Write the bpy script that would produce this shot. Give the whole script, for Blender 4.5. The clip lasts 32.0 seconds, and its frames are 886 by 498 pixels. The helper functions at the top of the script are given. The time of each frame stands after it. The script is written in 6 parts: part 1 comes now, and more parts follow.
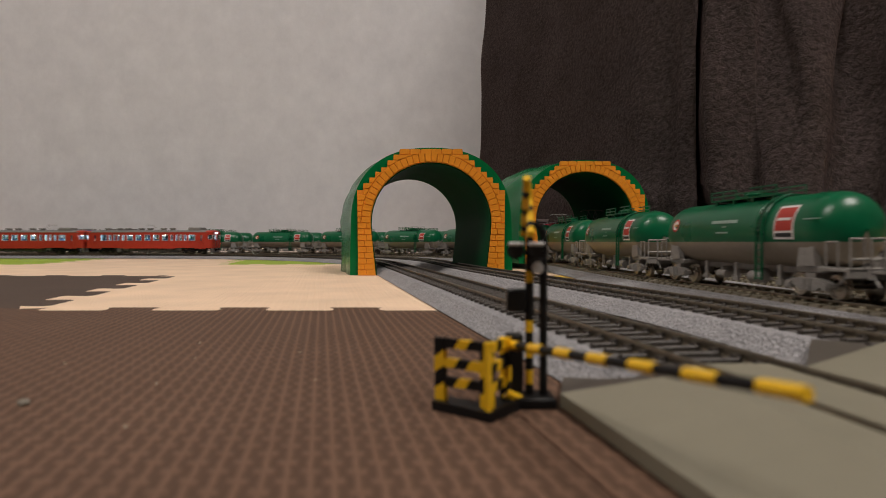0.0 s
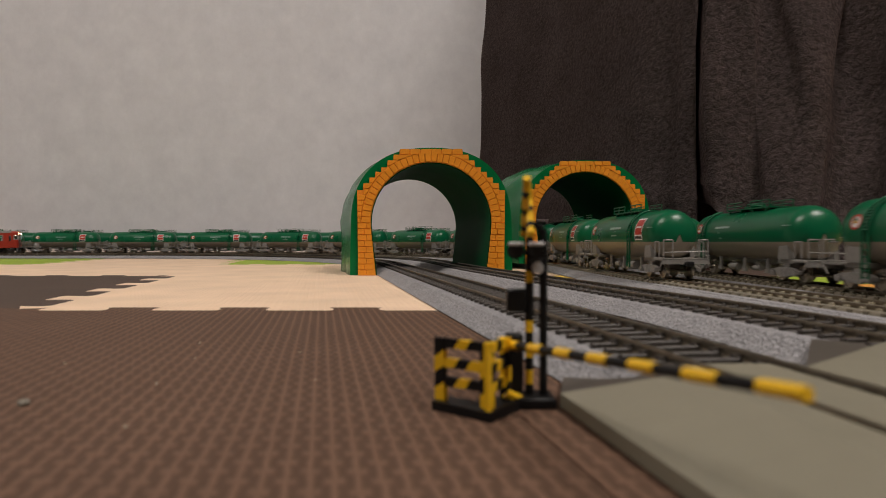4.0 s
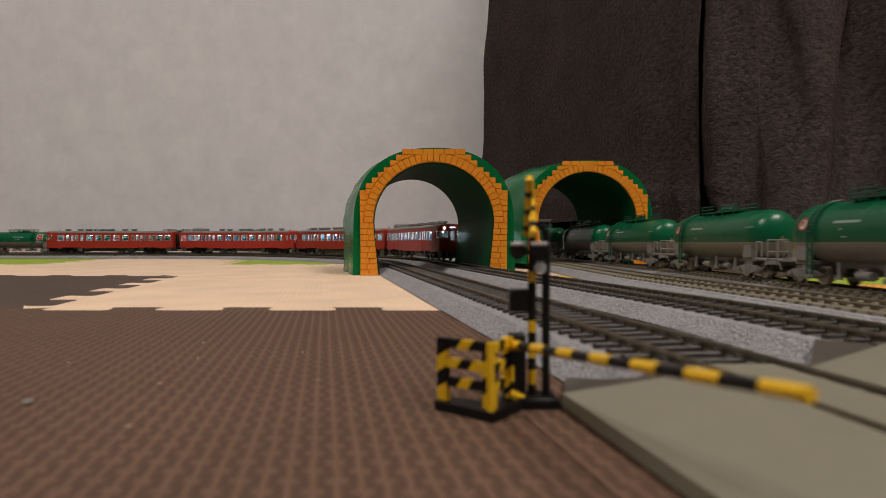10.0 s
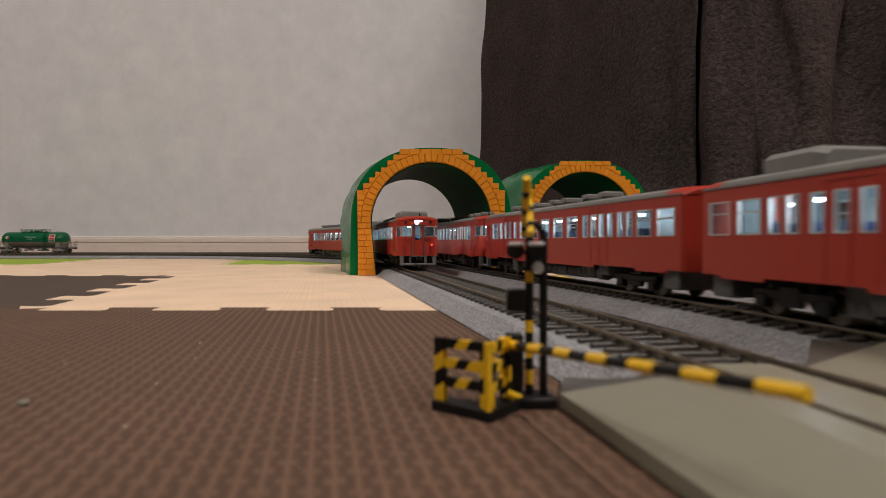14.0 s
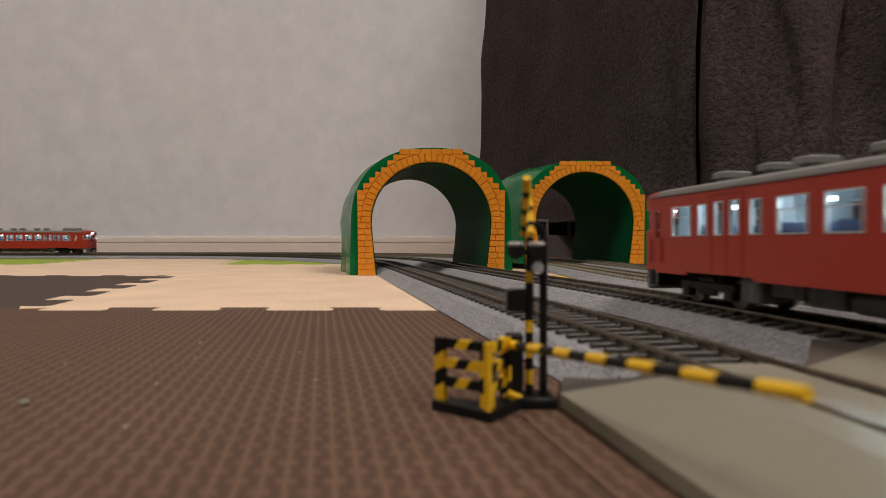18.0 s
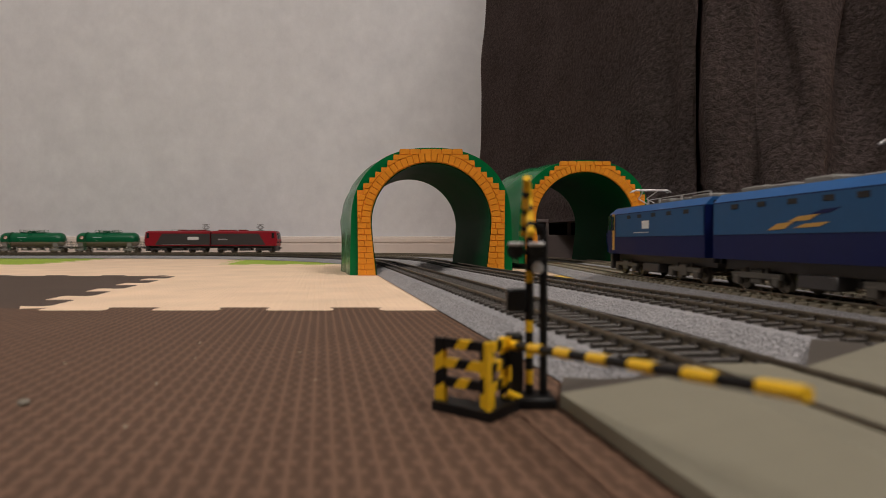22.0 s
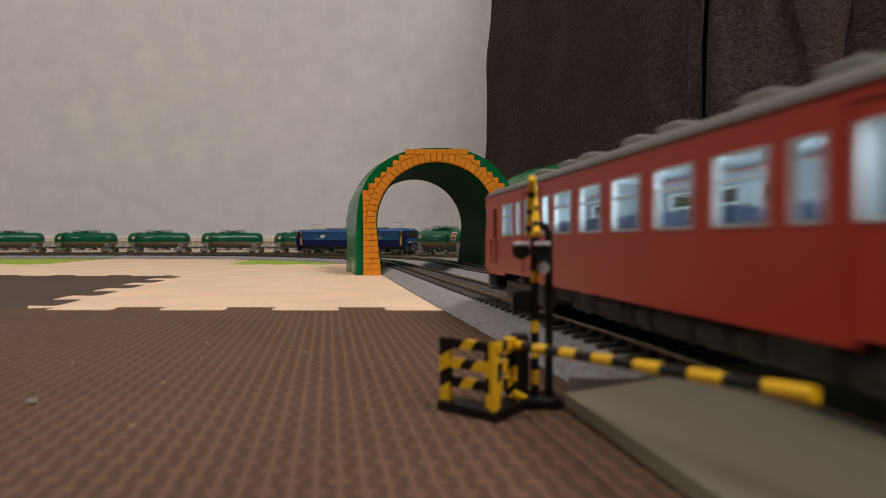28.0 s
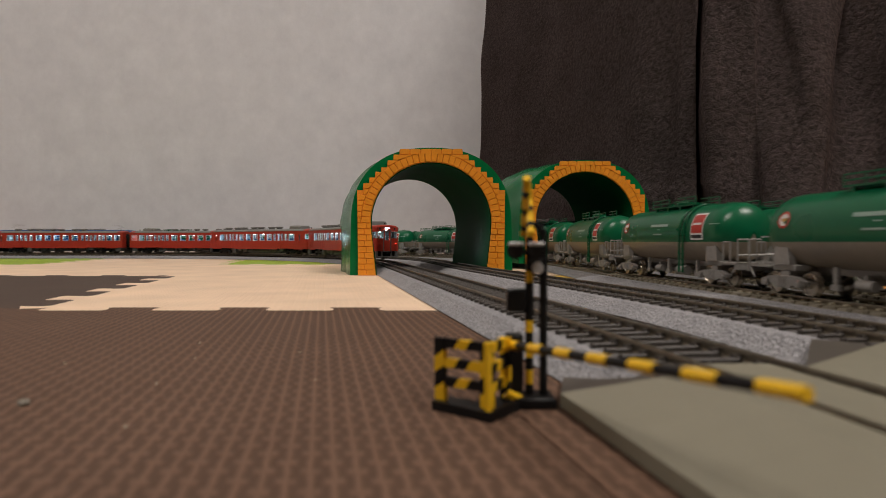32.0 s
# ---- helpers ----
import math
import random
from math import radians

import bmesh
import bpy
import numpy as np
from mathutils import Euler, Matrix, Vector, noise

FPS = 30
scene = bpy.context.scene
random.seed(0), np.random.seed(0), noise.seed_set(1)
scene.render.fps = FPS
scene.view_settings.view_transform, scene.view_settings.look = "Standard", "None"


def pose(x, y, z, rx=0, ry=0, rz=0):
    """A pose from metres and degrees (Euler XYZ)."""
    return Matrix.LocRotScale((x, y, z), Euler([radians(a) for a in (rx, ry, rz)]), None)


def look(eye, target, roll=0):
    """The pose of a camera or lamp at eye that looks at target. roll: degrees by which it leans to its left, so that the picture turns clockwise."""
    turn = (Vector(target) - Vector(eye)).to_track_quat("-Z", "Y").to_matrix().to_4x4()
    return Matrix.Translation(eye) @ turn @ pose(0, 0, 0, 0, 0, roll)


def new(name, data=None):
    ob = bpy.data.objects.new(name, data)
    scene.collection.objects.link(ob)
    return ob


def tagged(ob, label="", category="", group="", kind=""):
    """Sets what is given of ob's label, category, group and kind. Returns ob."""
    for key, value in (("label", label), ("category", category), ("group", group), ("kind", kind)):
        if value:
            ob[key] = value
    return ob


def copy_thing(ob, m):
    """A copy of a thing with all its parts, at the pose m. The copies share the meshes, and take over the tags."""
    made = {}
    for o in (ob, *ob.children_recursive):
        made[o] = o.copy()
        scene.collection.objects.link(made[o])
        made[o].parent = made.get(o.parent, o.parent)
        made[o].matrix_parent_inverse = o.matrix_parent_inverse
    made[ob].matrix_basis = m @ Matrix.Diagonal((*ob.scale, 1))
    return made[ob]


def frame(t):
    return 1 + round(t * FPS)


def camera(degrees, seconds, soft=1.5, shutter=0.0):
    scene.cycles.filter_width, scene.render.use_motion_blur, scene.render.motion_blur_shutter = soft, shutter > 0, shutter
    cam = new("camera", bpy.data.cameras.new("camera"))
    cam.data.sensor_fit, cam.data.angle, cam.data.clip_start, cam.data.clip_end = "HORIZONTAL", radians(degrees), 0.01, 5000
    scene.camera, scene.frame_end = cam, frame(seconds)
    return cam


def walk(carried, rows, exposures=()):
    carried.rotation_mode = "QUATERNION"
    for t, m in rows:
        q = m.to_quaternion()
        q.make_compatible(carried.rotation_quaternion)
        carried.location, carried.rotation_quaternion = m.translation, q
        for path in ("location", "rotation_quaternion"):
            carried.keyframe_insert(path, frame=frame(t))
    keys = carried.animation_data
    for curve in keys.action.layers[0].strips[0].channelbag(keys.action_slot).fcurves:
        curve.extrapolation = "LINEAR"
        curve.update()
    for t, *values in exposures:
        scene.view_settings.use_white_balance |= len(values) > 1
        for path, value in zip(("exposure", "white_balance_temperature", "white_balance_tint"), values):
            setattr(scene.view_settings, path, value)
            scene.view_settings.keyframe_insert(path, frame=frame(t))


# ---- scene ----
from collections import namedtuple
from functools import lru_cache

CAM_H = 0.0325          # lens above the mat
RAIL_H = 0.0085         # rail top above the mat
TILT = -0.68            # degrees the lens looks down


def aim(yaw):
    return pose(0, 0, CAM_H, 90 + TILT, 0, yaw)


cam = camera(73.2, 32.0, soft=0.8, shutter=0.4)
cam.data.dof.use_dof = True
cam.data.dof.focus_distance = 0.68
cam.data.dof.aperture_fstop = 22.0
PATH = [(0.0, 0.000), (9.4, 0.000), (10.0, 0.246), (10.5, 0.491), (11.0, 0.682), (11.5, 0.846), (12.0, 0.573), (12.5, 0.191),
        (13.0, 0.000), (13.4, 0.000), (20.0, 0.000), (26.3, 0.000), (26.9, 0.200), (27.5, 0.410), (28.0, 0.519), (28.5, 0.519),
        (29.0, 0.382), (29.5, 0.164), (30.0, 0.000), (30.4, 0.000), (32.0, 0.000)]
walk(cam, [(t, aim(y)) for t, y in PATH], exposures=[(0.0, 0.0), (32.0, 0.0)])

# ---- world and lamps ----
world = bpy.data.worlds.new("world")
scene.world = world
world.use_nodes = True
wn = world.node_tree.nodes["Background"]
wn.inputs[0].default_value = (0.9, 0.85, 0.8, 1)
wn.inputs[1].default_value = 0.004


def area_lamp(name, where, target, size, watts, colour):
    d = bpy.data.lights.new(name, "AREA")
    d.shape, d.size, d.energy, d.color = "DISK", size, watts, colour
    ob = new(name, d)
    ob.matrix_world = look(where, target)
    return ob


# unseen lamps set to match brightness; the left one is added fill
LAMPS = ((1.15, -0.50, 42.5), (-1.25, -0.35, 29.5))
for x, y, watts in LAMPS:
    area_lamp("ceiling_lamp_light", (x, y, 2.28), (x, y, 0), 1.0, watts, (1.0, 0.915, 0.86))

# ---- materials ----
def nodes_of(name):
    m = bpy.data.materials.new(name)
    m.use_nodes = True
    t = m.node_tree
    return m, t, t.nodes["Principled BSDF"]


def mat(name, col, rough=0.5, metal=0.0, var=0.12, scale=60.0, bump=0.0, bump_scale=400.0, coat=0.0, emit=None, power=0.0, wear=0.0, spec=0.5):
    """Plain paint, plastic or metal with grain at two scales and a little relief."""
    m, t, b = nodes_of(name)
    n = t.nodes
    tc = n.new("ShaderNodeTexCoord")
    n1 = n.new("ShaderNodeTexNoise")
    n1.inputs["Scale"].default_value, n1.inputs["Detail"].default_value = scale, 5
    n2 = n.new("ShaderNodeTexNoise")
    n2.inputs["Scale"].default_value, n2.inputs["Detail"].default_value = scale * 7, 3
    t.links.new(tc.outputs["Object"], n1.inputs["Vector"])
    t.links.new(tc.outputs["Object"], n2.inputs["Vector"])
    add = n.new("ShaderNodeMath")
    add.operation = "ADD"
    t.links.new(n1.outputs["Fac"], add.inputs[0])
    t.links.new(n2.outputs["Fac"], add.inputs[1])
    ramp = n.new("ShaderNodeMapRange")
    ramp.inputs["From Min"].default_value, ramp.inputs["From Max"].default_value = 0.6, 1.4
    ramp.inputs["To Min"].default_value, ramp.inputs["To Max"].default_value = 1 - var, 1 + var
    t.links.new(add.outputs[0], ramp.inputs["Value"])
    mul = n.new("ShaderNodeVectorMath")
    mul.operation = "SCALE"
    mul.inputs[0].default_value = col
    t.links.new(ramp.outputs["Result"], mul.inputs["Scale"])
    t.links.new(mul.outputs["Vector"], b.inputs["Base Color"])
    rr = n.new("ShaderNodeMapRange")
    rr.inputs["To Min"].default_value, rr.inputs["To Max"].default_value = max(0.02, rough - 0.08), min(1, rough + 0.08)
    t.links.new(n1.outputs["Fac"], rr.inputs["Value"])
    t.links.new(rr.outputs["Result"], b.inputs["Roughness"])
    b.inputs["Metallic"].default_value = metal
    b.inputs["Coat Weight"].default_value = coat
    b.inputs["Specular IOR Level"].default_value = spec
    if bump:
        nb = n.new("ShaderNodeTexNoise")
        nb.inputs["Scale"].default_value, nb.inputs["Detail"].default_value = bump_scale, 4
        t.links.new(tc.outputs["Object"], nb.inputs["Vector"])
        bp = n.new("ShaderNodeBump")
        bp.inputs["Strength"].default_value, bp.inputs["Distance"].default_value = bump, 0.0008
        t.links.new(nb.outputs["Fac"], bp.inputs["Height"])
        t.links.new(bp.outputs["Normal"], b.inputs["Normal"])
    if emit:
        b.inputs["Emission Color"].default_value = (*emit, 1)
        b.inputs["Emission Strength"].default_value = power
    return m


def ballast_material():
    """Moulded plastic roadbed printed like grey crushed stone."""
    m, t, b = nodes_of("ballast_grey")
    n = t.nodes
    tc = n.new("ShaderNodeTexCoord")
    v = n.new("ShaderNodeTexVoronoi")
    v.inputs["Scale"].default_value = 900
    nz = n.new("ShaderNodeTexNoise")
    nz.inputs["Scale"].default_value, nz.inputs["Detail"].default_value = 45, 6
    t.links.new(tc.outputs["Object"], v.inputs["Vector"])
    t.links.new(tc.outputs["Object"], nz.inputs["Vector"])
    r1 = n.new("ShaderNodeValToRGB")
    r1.color_ramp.elements[0].position, r1.color_ramp.elements[0].color = 0.0, (0.255, 0.252, 0.262, 1)
    r1.color_ramp.elements[1].position, r1.color_ramp.elements[1].color = 1.0, (0.40, 0.395, 0.408, 1)
    sep = n.new("ShaderNodeSeparateColor")
    t.links.new(v.outputs["Color"], sep.inputs["Color"])
    t.links.new(sep.outputs[0], r1.inputs["Fac"])
    mx = n.new("ShaderNodeMix")
    mx.data_type, mx.blend_type = "RGBA", "MULTIPLY"
    mx.inputs["Factor"].default_value = 0.35
    t.links.new(r1.outputs["Color"], mx.inputs[6])
    t.links.new(nz.outputs["Fac"], mx.inputs[7])
    t.links.new(mx.outputs[2], b.inputs["Base Color"])
    bp = n.new("ShaderNodeBump")
    bp.inputs["Strength"].default_value, bp.inputs["Distance"].default_value = 0.8, 0.0009
    t.links.new(v.outputs["Distance"], bp.inputs["Height"])
    t.links.new(bp.outputs["Normal"], b.inputs["Normal"])
    b.inputs["Roughness"].default_value = 0.85
    return m


def foam_material(name, col, cell=0.0033, depth=1.0):
    """EVA foam with a pressed basket-weave relief, its light and shade partly put into the colour."""
    m, t, b = nodes_of(name)
    n = t.nodes
    tc = n.new("ShaderNodeTexCoord")
    sp = n.new("ShaderNodeSeparateXYZ")
    t.links.new(tc.outputs["Object"], sp.inputs[0])

    def calc(op, a, b):
        q = n.new("ShaderNodeMath")
        q.operation = op
        for i, v in enumerate((a, b)):
            if isinstance(v, float):
                q.inputs[i].default_value = v
            else:
                t.links.new(v, q.inputs[i])
        return q.outputs[0]

    # ribs along the mat, each with short rungs that stand half a step off those of its neighbours
    wob = n.new("ShaderNodeTexNoise")
    wob.inputs["Scale"].default_value, wob.inputs["Detail"].default_value = 260, 2
    t.links.new(tc.outputs["Object"], wob.inputs["Vector"])
    shake = calc("MULTIPLY", calc("SUBTRACT", wob.outputs["Fac"], 0.5), 0.32)
    across = calc("ADD", calc("DIVIDE", calc("ADD", sp.outputs["X"], calc("MULTIPLY", sp.outputs["Y"], 0.203)), cell), shake)
    column = calc("FLOOR", across, 0.0)
    odd = calc("MULTIPLY", calc("FLOORED_MODULO", column, 2.0), 0.5)
    along = calc("ADD", calc("ADD", calc("DIVIDE", sp.outputs["Y"], cell * 2.12), odd), shake)
    dx = calc("ABSOLUTE", calc("SUBTRACT", calc("FRACT", across, 0.0), 0.5), 0.0)
    dy = calc("ABSOLUTE", calc("SUBTRACT", calc("FRACT", along, 0.0), 0.5), 0.0)

    def soft(d, inner, outer):
        q = n.new("ShaderNodeMapRange")
        q.interpolation_type = "SMOOTHSTEP"
        q.inputs["From Min"].default_value, q.inputs["From Max"].default_value = inner, outer
        q.inputs["To Min"].default_value, q.inputs["To Max"].default_value = 1.0, 0.0
        t.links.new(d, q.inputs["Value"])
        return q.outputs["Result"]

    rib = soft(dx, 0.06, 0.24)
    rung = calc("MULTIPLY", soft(dy, 0.05, 0.19), soft(dx, 0.36, 0.50))
    weave = calc("MAXIMUM", rib, rung)
    nz = n.new("ShaderNodeTexNoise")
    nz.inputs["Scale"].default_value, nz.inputs["Detail"].default_value = 22, 5
    t.links.new(tc.outputs["Object"], nz.inputs["Vector"])
    fine = n.new("ShaderNodeTexNoise")
    fine.inputs["Scale"].default_value, fine.inputs["Detail"].default_value = 900, 3
    t.links.new(tc.outputs["Object"], fine.inputs["Vector"])
    # pits painted darker and ribs lighter, as shade and light on the relief
    lo, hi = 1 - 0.24 * depth, 1 + 0.22 * depth
    tone = n.new("ShaderNodeMix")
    tone.data_type = "RGBA"
    tone.inputs[6].default_value = (col[0] * lo, col[1] * lo, col[2] * lo, 1)
    tone.inputs[7].default_value = (min(1, col[0] * hi), min(1, col[1] * hi), min(1, col[2] * hi), 1)
    t.links.new(weave, tone.inputs["Factor"])
    hsv = n.new("ShaderNodeHueSaturation")
    mr = n.new("ShaderNodeMapRange")
    mr.inputs["To Min"].default_value, mr.inputs["To Max"].default_value = 0.82, 1.18
    t.links.new(nz.outputs["Fac"], mr.inputs["Value"])
    t.links.new(mr.outputs["Result"], hsv.inputs["Value"])
    t.links.new(tone.outputs[2], hsv.inputs["Color"])
    t.links.new(hsv.outputs["Color"], b.inputs["Base Color"])
    bp = n.new("ShaderNodeBump")
    bp.inputs["Strength"].default_value, bp.inputs["Distance"].default_value = 0.45, 0.0006
    t.links.new(weave, bp.inputs["Height"])
    bp2 = n.new("ShaderNodeBump")
    bp2.inputs["Strength"].default_value, bp2.inputs["Distance"].default_value = 0.35, 0.0003
    t.links.new(fine.outputs["Fac"], bp2.inputs["Height"])
    t.links.new(bp.outputs["Normal"], bp2.inputs["Normal"])
    t.links.new(bp2.outputs["Normal"], b.inputs["Normal"])
    b.inputs["Roughness"].default_value = 0.7
    b.inputs["Specular IOR Level"].default_value = 0.15
    return m


def wallpaper_material():
    m, t, b = nodes_of("wallpaper_pale_grey")
    n = t.nodes
    tc = n.new("ShaderNodeTexCoord")
    big = n.new("ShaderNodeTexNoise")
    big.inputs["Scale"].default_value, big.inputs["Detail"].default_value, big.inputs["Roughness"].default_value = 20, 10, 0.66
    mp = n.new("ShaderNodeMapping")
    mp.inputs["Scale"].default_value = (1, 1, 0.9)
    t.links.new(tc.outputs["Object"], mp.inputs["Vector"])
    t.links.new(mp.outputs["Vector"], big.inputs["Vector"])
    r = n.new("ShaderNodeValToRGB")
    r.color_ramp.elements[0].position, r.color_ramp.elements[0].color = 0.3, (0.655, 0.662, 0.695, 1)
    r.color_ramp.elements[1].position, r.color_ramp.elements[1].color = 0.72, (0.765, 0.773, 0.805, 1)
    t.links.new(big.outputs["Fac"], r.inputs["Fac"])
    t.links.new(r.outputs["Color"], b.inputs["Base Color"])
    fine = n.new("ShaderNodeTexNoise")
    fine.inputs["Scale"].default_value, fine.inputs["Detail"].default_value = 260, 4
    t.links.new(tc.outputs["Object"], fine.inputs["Vector"])
    bp = n.new("ShaderNodeBump")
    bp.inputs["Strength"].default_value, bp.inputs["Distance"].default_value = 0.25, 0.001
    t.links.new(fine.outputs["Fac"], bp.inputs["Height"])
    t.links.new(bp.outputs["Normal"], b.inputs["Normal"])
    b.inputs["Roughness"].default_value = 0.9
    return m


def fleece_material():
    """Plush nap: short clumps with tips painted paler as if lit, and broad soft patches of uneven tone."""
    m, t, b = nodes_of("fleece_charcoal")
    n = t.nodes
    tc = n.new("ShaderNodeTexCoord")
    mp = n.new("ShaderNodeMapping")
    mp.inputs["Rotation"].default_value = (0.0, 0.6, 0.3)
    mp.inputs["Scale"].default_value = (1.0, 1.0, 1.15)
    t.links.new(tc.outputs["Object"], mp.inputs["Vector"])
    a = n.new("ShaderNodeTexNoise")
    a.inputs["Scale"].default_value, a.inputs["Detail"].default_value, a.inputs["Roughness"].default_value, a.inputs["Distortion"].default_value = 165, 4, 0.62, 0.45
    c = n.new("ShaderNodeTexNoise")
    c.inputs["Scale"].default_value, c.inputs["Detail"].default_value = 11, 5
    t.links.new(mp.outputs["Vector"], a.inputs["Vector"])
    t.links.new(tc.outputs["Object"], c.inputs["Vector"])
    r = n.new("ShaderNodeValToRGB")
    # dark between clumps and light on their tips are put into the colour
    r.color_ramp.elements[0].position, r.color_ramp.elements[0].color = 0.36, (0.058, 0.0465, 0.0450, 1)
    r.color_ramp.elements[1].position, r.color_ramp.elements[1].color = 0.68, (0.140, 0.112, 0.109, 1)
    t.links.new(a.outputs["Fac"], r.inputs["Fac"])
    mr = n.new("ShaderNodeMapRange")
    mr.inputs["From Min"].default_value, mr.inputs["From Max"].default_value = 0.3, 0.7
    mr.inputs["To Min"].default_value, mr.inputs["To Max"].default_value = 0.80, 1.2
    t.links.new(c.outputs["Fac"], mr.inputs["Value"])
    sc = n.new("ShaderNodeVectorMath")
    sc.operation = "SCALE"
    t.links.new(r.outputs["Color"], sc.inputs[0])
    t.links.new(mr.outputs["Result"], sc.inputs["Scale"])
    t.links.new(sc.outputs["Vector"], b.inputs["Base Color"])
    bp = n.new("ShaderNodeBump")
    bp.inputs["Strength"].default_value, bp.inputs["Distance"].default_value = 0.9, 0.005
    t.links.new(a.outputs["Fac"], bp.inputs["Height"])
    t.links.new(bp.outputs["Normal"], b.inputs["Normal"])
    b.inputs["Roughness"].default_value = 0.95
    b.inputs["Sheen Weight"].default_value = 0.15
    b.inputs["Sheen Tint"].default_value = (0.75, 0.5, 0.48, 1)
    b.inputs["Specular IOR Level"].default_value = 0.1
    return m


def glass_material(name, tint, rough=0.03):
    m, t, b = nodes_of(name)
    b.inputs["Base Color"].default_value = (*tint, 1)
    b.inputs["Transmission Weight"].default_value = 1.0
    b.inputs["Roughness"].default_value = rough
    b.inputs["IOR"].default_value = 1.1
    return m


M_BALLAST = ballast_material()
M_SLEEPER = mat("sleeper_dark_brown", (0.040, 0.033, 0.027), 0.5, var=0.25, scale=150)
M_SLEEPER_OLIVE = mat("sleeper_olive_brown", (0.145, 0.125, 0.085), 0.55, var=0.2, scale=150)
M_BED_GREY = mat("trackbed_stone_grey", (0.16, 0.155, 0.15), 0.75, var=0.35, scale=260, bump=0.5, bump_scale=1500)
M_BED_DARK = mat("trackbed_dark_brown", (0.075, 0.066, 0.060), 0.7, var=0.35, scale=260, bump=0.5, bump_scale=1500)
M_BED_OLIVE = mat("trackbed_olive_brown", (0.17, 0.148, 0.108), 0.7, var=0.3, scale=260, bump=0.5, bump_scale=1500)
M_CHAIR = mat("pale_rail_chair", (0.42, 0.38, 0.28), 0.45, var=0.2, scale=150)
M_RAIL = mat("rail_browned_metal", (0.24, 0.205, 0.155), 0.42, 0.9, 0.25, 200)
M_FOAM_BROWN = foam_material("foam_cocoa_brown", (0.124, 0.073, 0.049), depth=1.12)
M_FOAM_DARK = foam_material("foam_dark_brown", (0.088, 0.062, 0.049), depth=0.5)
M_FOAM_BEIGE = foam_material("foam_beige", (0.80, 0.60, 0.43), depth=0.06)
M_FOAM_GREEN = foam_material("foam_lime_green", (0.33, 0.45, 0.055), depth=0.5)
M_FOAM_ORANGE = foam_material("foam_orange", (0.75, 0.36, 0.08))
M_FOAM_YELLOW = foam_material("foam_yellow", (0.78, 0.55, 0.10))
M_WALL = wallpaper_material()
# unseen walls kept dark and the ceiling dull to cut bounced light
M_UNSEEN_WALL = mat("unseen_wall_brown", (0.07, 0.055, 0.045), 0.7, var=0.15, scale=6)
M_COVER = mat("lamp_cover", (0.9, 0.88, 0.8), 0.5, var=0.02, emit=(1.0, 0.88, 0.74), power=2.0)
M_CEIL = mat("ceiling_beige", (0.42, 0.40, 0.37), 0.9, var=0.04, scale=10)
M_BASE = mat("skirting_cream", (0.78, 0.69, 0.63), 0.45, var=0.05, scale=8)
M_WOOD = mat("floor_wood", (0.32, 0.20, 0.12), 0.4, var=0.25, scale=12)
M_FLEECE = fleece_material()
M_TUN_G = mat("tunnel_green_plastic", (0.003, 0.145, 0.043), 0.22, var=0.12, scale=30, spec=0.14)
# shell green darkened in the colour for the shade inside the tunnel
M_VAULT = mat("tunnel_inside_shaded", (0.002, 0.062, 0.020), 0.5, var=0.12, scale=30, spec=0.02)
M_BRICK = mat("tunnel_orange_plastic", (0.80, 0.295, 0.018), 0.42, var=0.10, scale=60, bump=0.15)
M_JOINT = mat("tunnel_joint_orange", (0.72, 0.255, 0.016), 0.5, var=0.10, scale=60)
# darker copy of the crossing plastic: shade on the end slopes put into colour
M_CROSS_SHADED = mat("crossing_grey_shaded", (0.075, 0.064, 0.052), 0.6, var=0.08, scale=25, bump=0.08, bump_scale=900)
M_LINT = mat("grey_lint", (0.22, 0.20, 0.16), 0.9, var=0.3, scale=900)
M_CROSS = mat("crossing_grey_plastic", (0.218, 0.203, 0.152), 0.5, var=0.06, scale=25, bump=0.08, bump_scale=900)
M_DARK = mat("dark_grey_plastic", (0.022, 0.022, 0.023), 0.5, var=0.2, scale=90, spec=0.3)
M_BLACK = mat("black_plastic", (0.007, 0.007, 0.0075), 0.45, var=0.2, scale=90, spec=0.25)
M_YEL = mat("gate_yellow_plastic", (0.84, 0.50, 0.012), 0.38, var=0.08, scale=120)
M_SILVER = mat("silver_paint", (0.55, 0.55, 0.56), 0.38, 0.25, 0.1, 120)
M_RED = mat("railcar_vermilion", (0.385, 0.036, 0.020), 0.42, var=0.05, scale=40, coat=0.05, spec=0.35)
M_ROOF = mat("railcar_roof_grey", (0.20, 0.195, 0.185), 0.6, var=0.12, scale=60)
M_UNDER = mat("underframe_grey", (0.085, 0.088, 0.082), 0.6, var=0.3, scale=90)
M_TANK = mat("tank_green_paint", (0.003, 0.108, 0.044), 0.30, var=0.06, scale=30, coat=0.0, spec=0.35)
M_TANKG = mat("tank_grey_paint", (0.27, 0.225, 0.170), 0.45, var=0.10, scale=40)
M_TUNDER = mat("wagon_grey", (0.30, 0.285, 0.265), 0.42, 0.25, 0.2, 90)
M_WHEEL = mat("wheel_blackened_metal", (0.17, 0.15, 0.125), 0.38, 0.9, 0.2, 150)
M_TREAD = mat("wheel_tread_bright", (0.45, 0.40, 0.33), 0.28, 1.0, 0.1, 150)
M_LBLUE = mat("loco_light_blue", (0.022, 0.105, 0.30), 0.35, var=0.06, scale=40, spec=0.25)
M_MBLUE = mat("loco_slate_blue", (0.018, 0.088, 0.215), 0.4, var=0.06, scale=40, spec=0.25)
M_BOGIE = mat("bogie_brown_grey", (0.085, 0.075, 0.062), 0.55, var=0.2, scale=90)
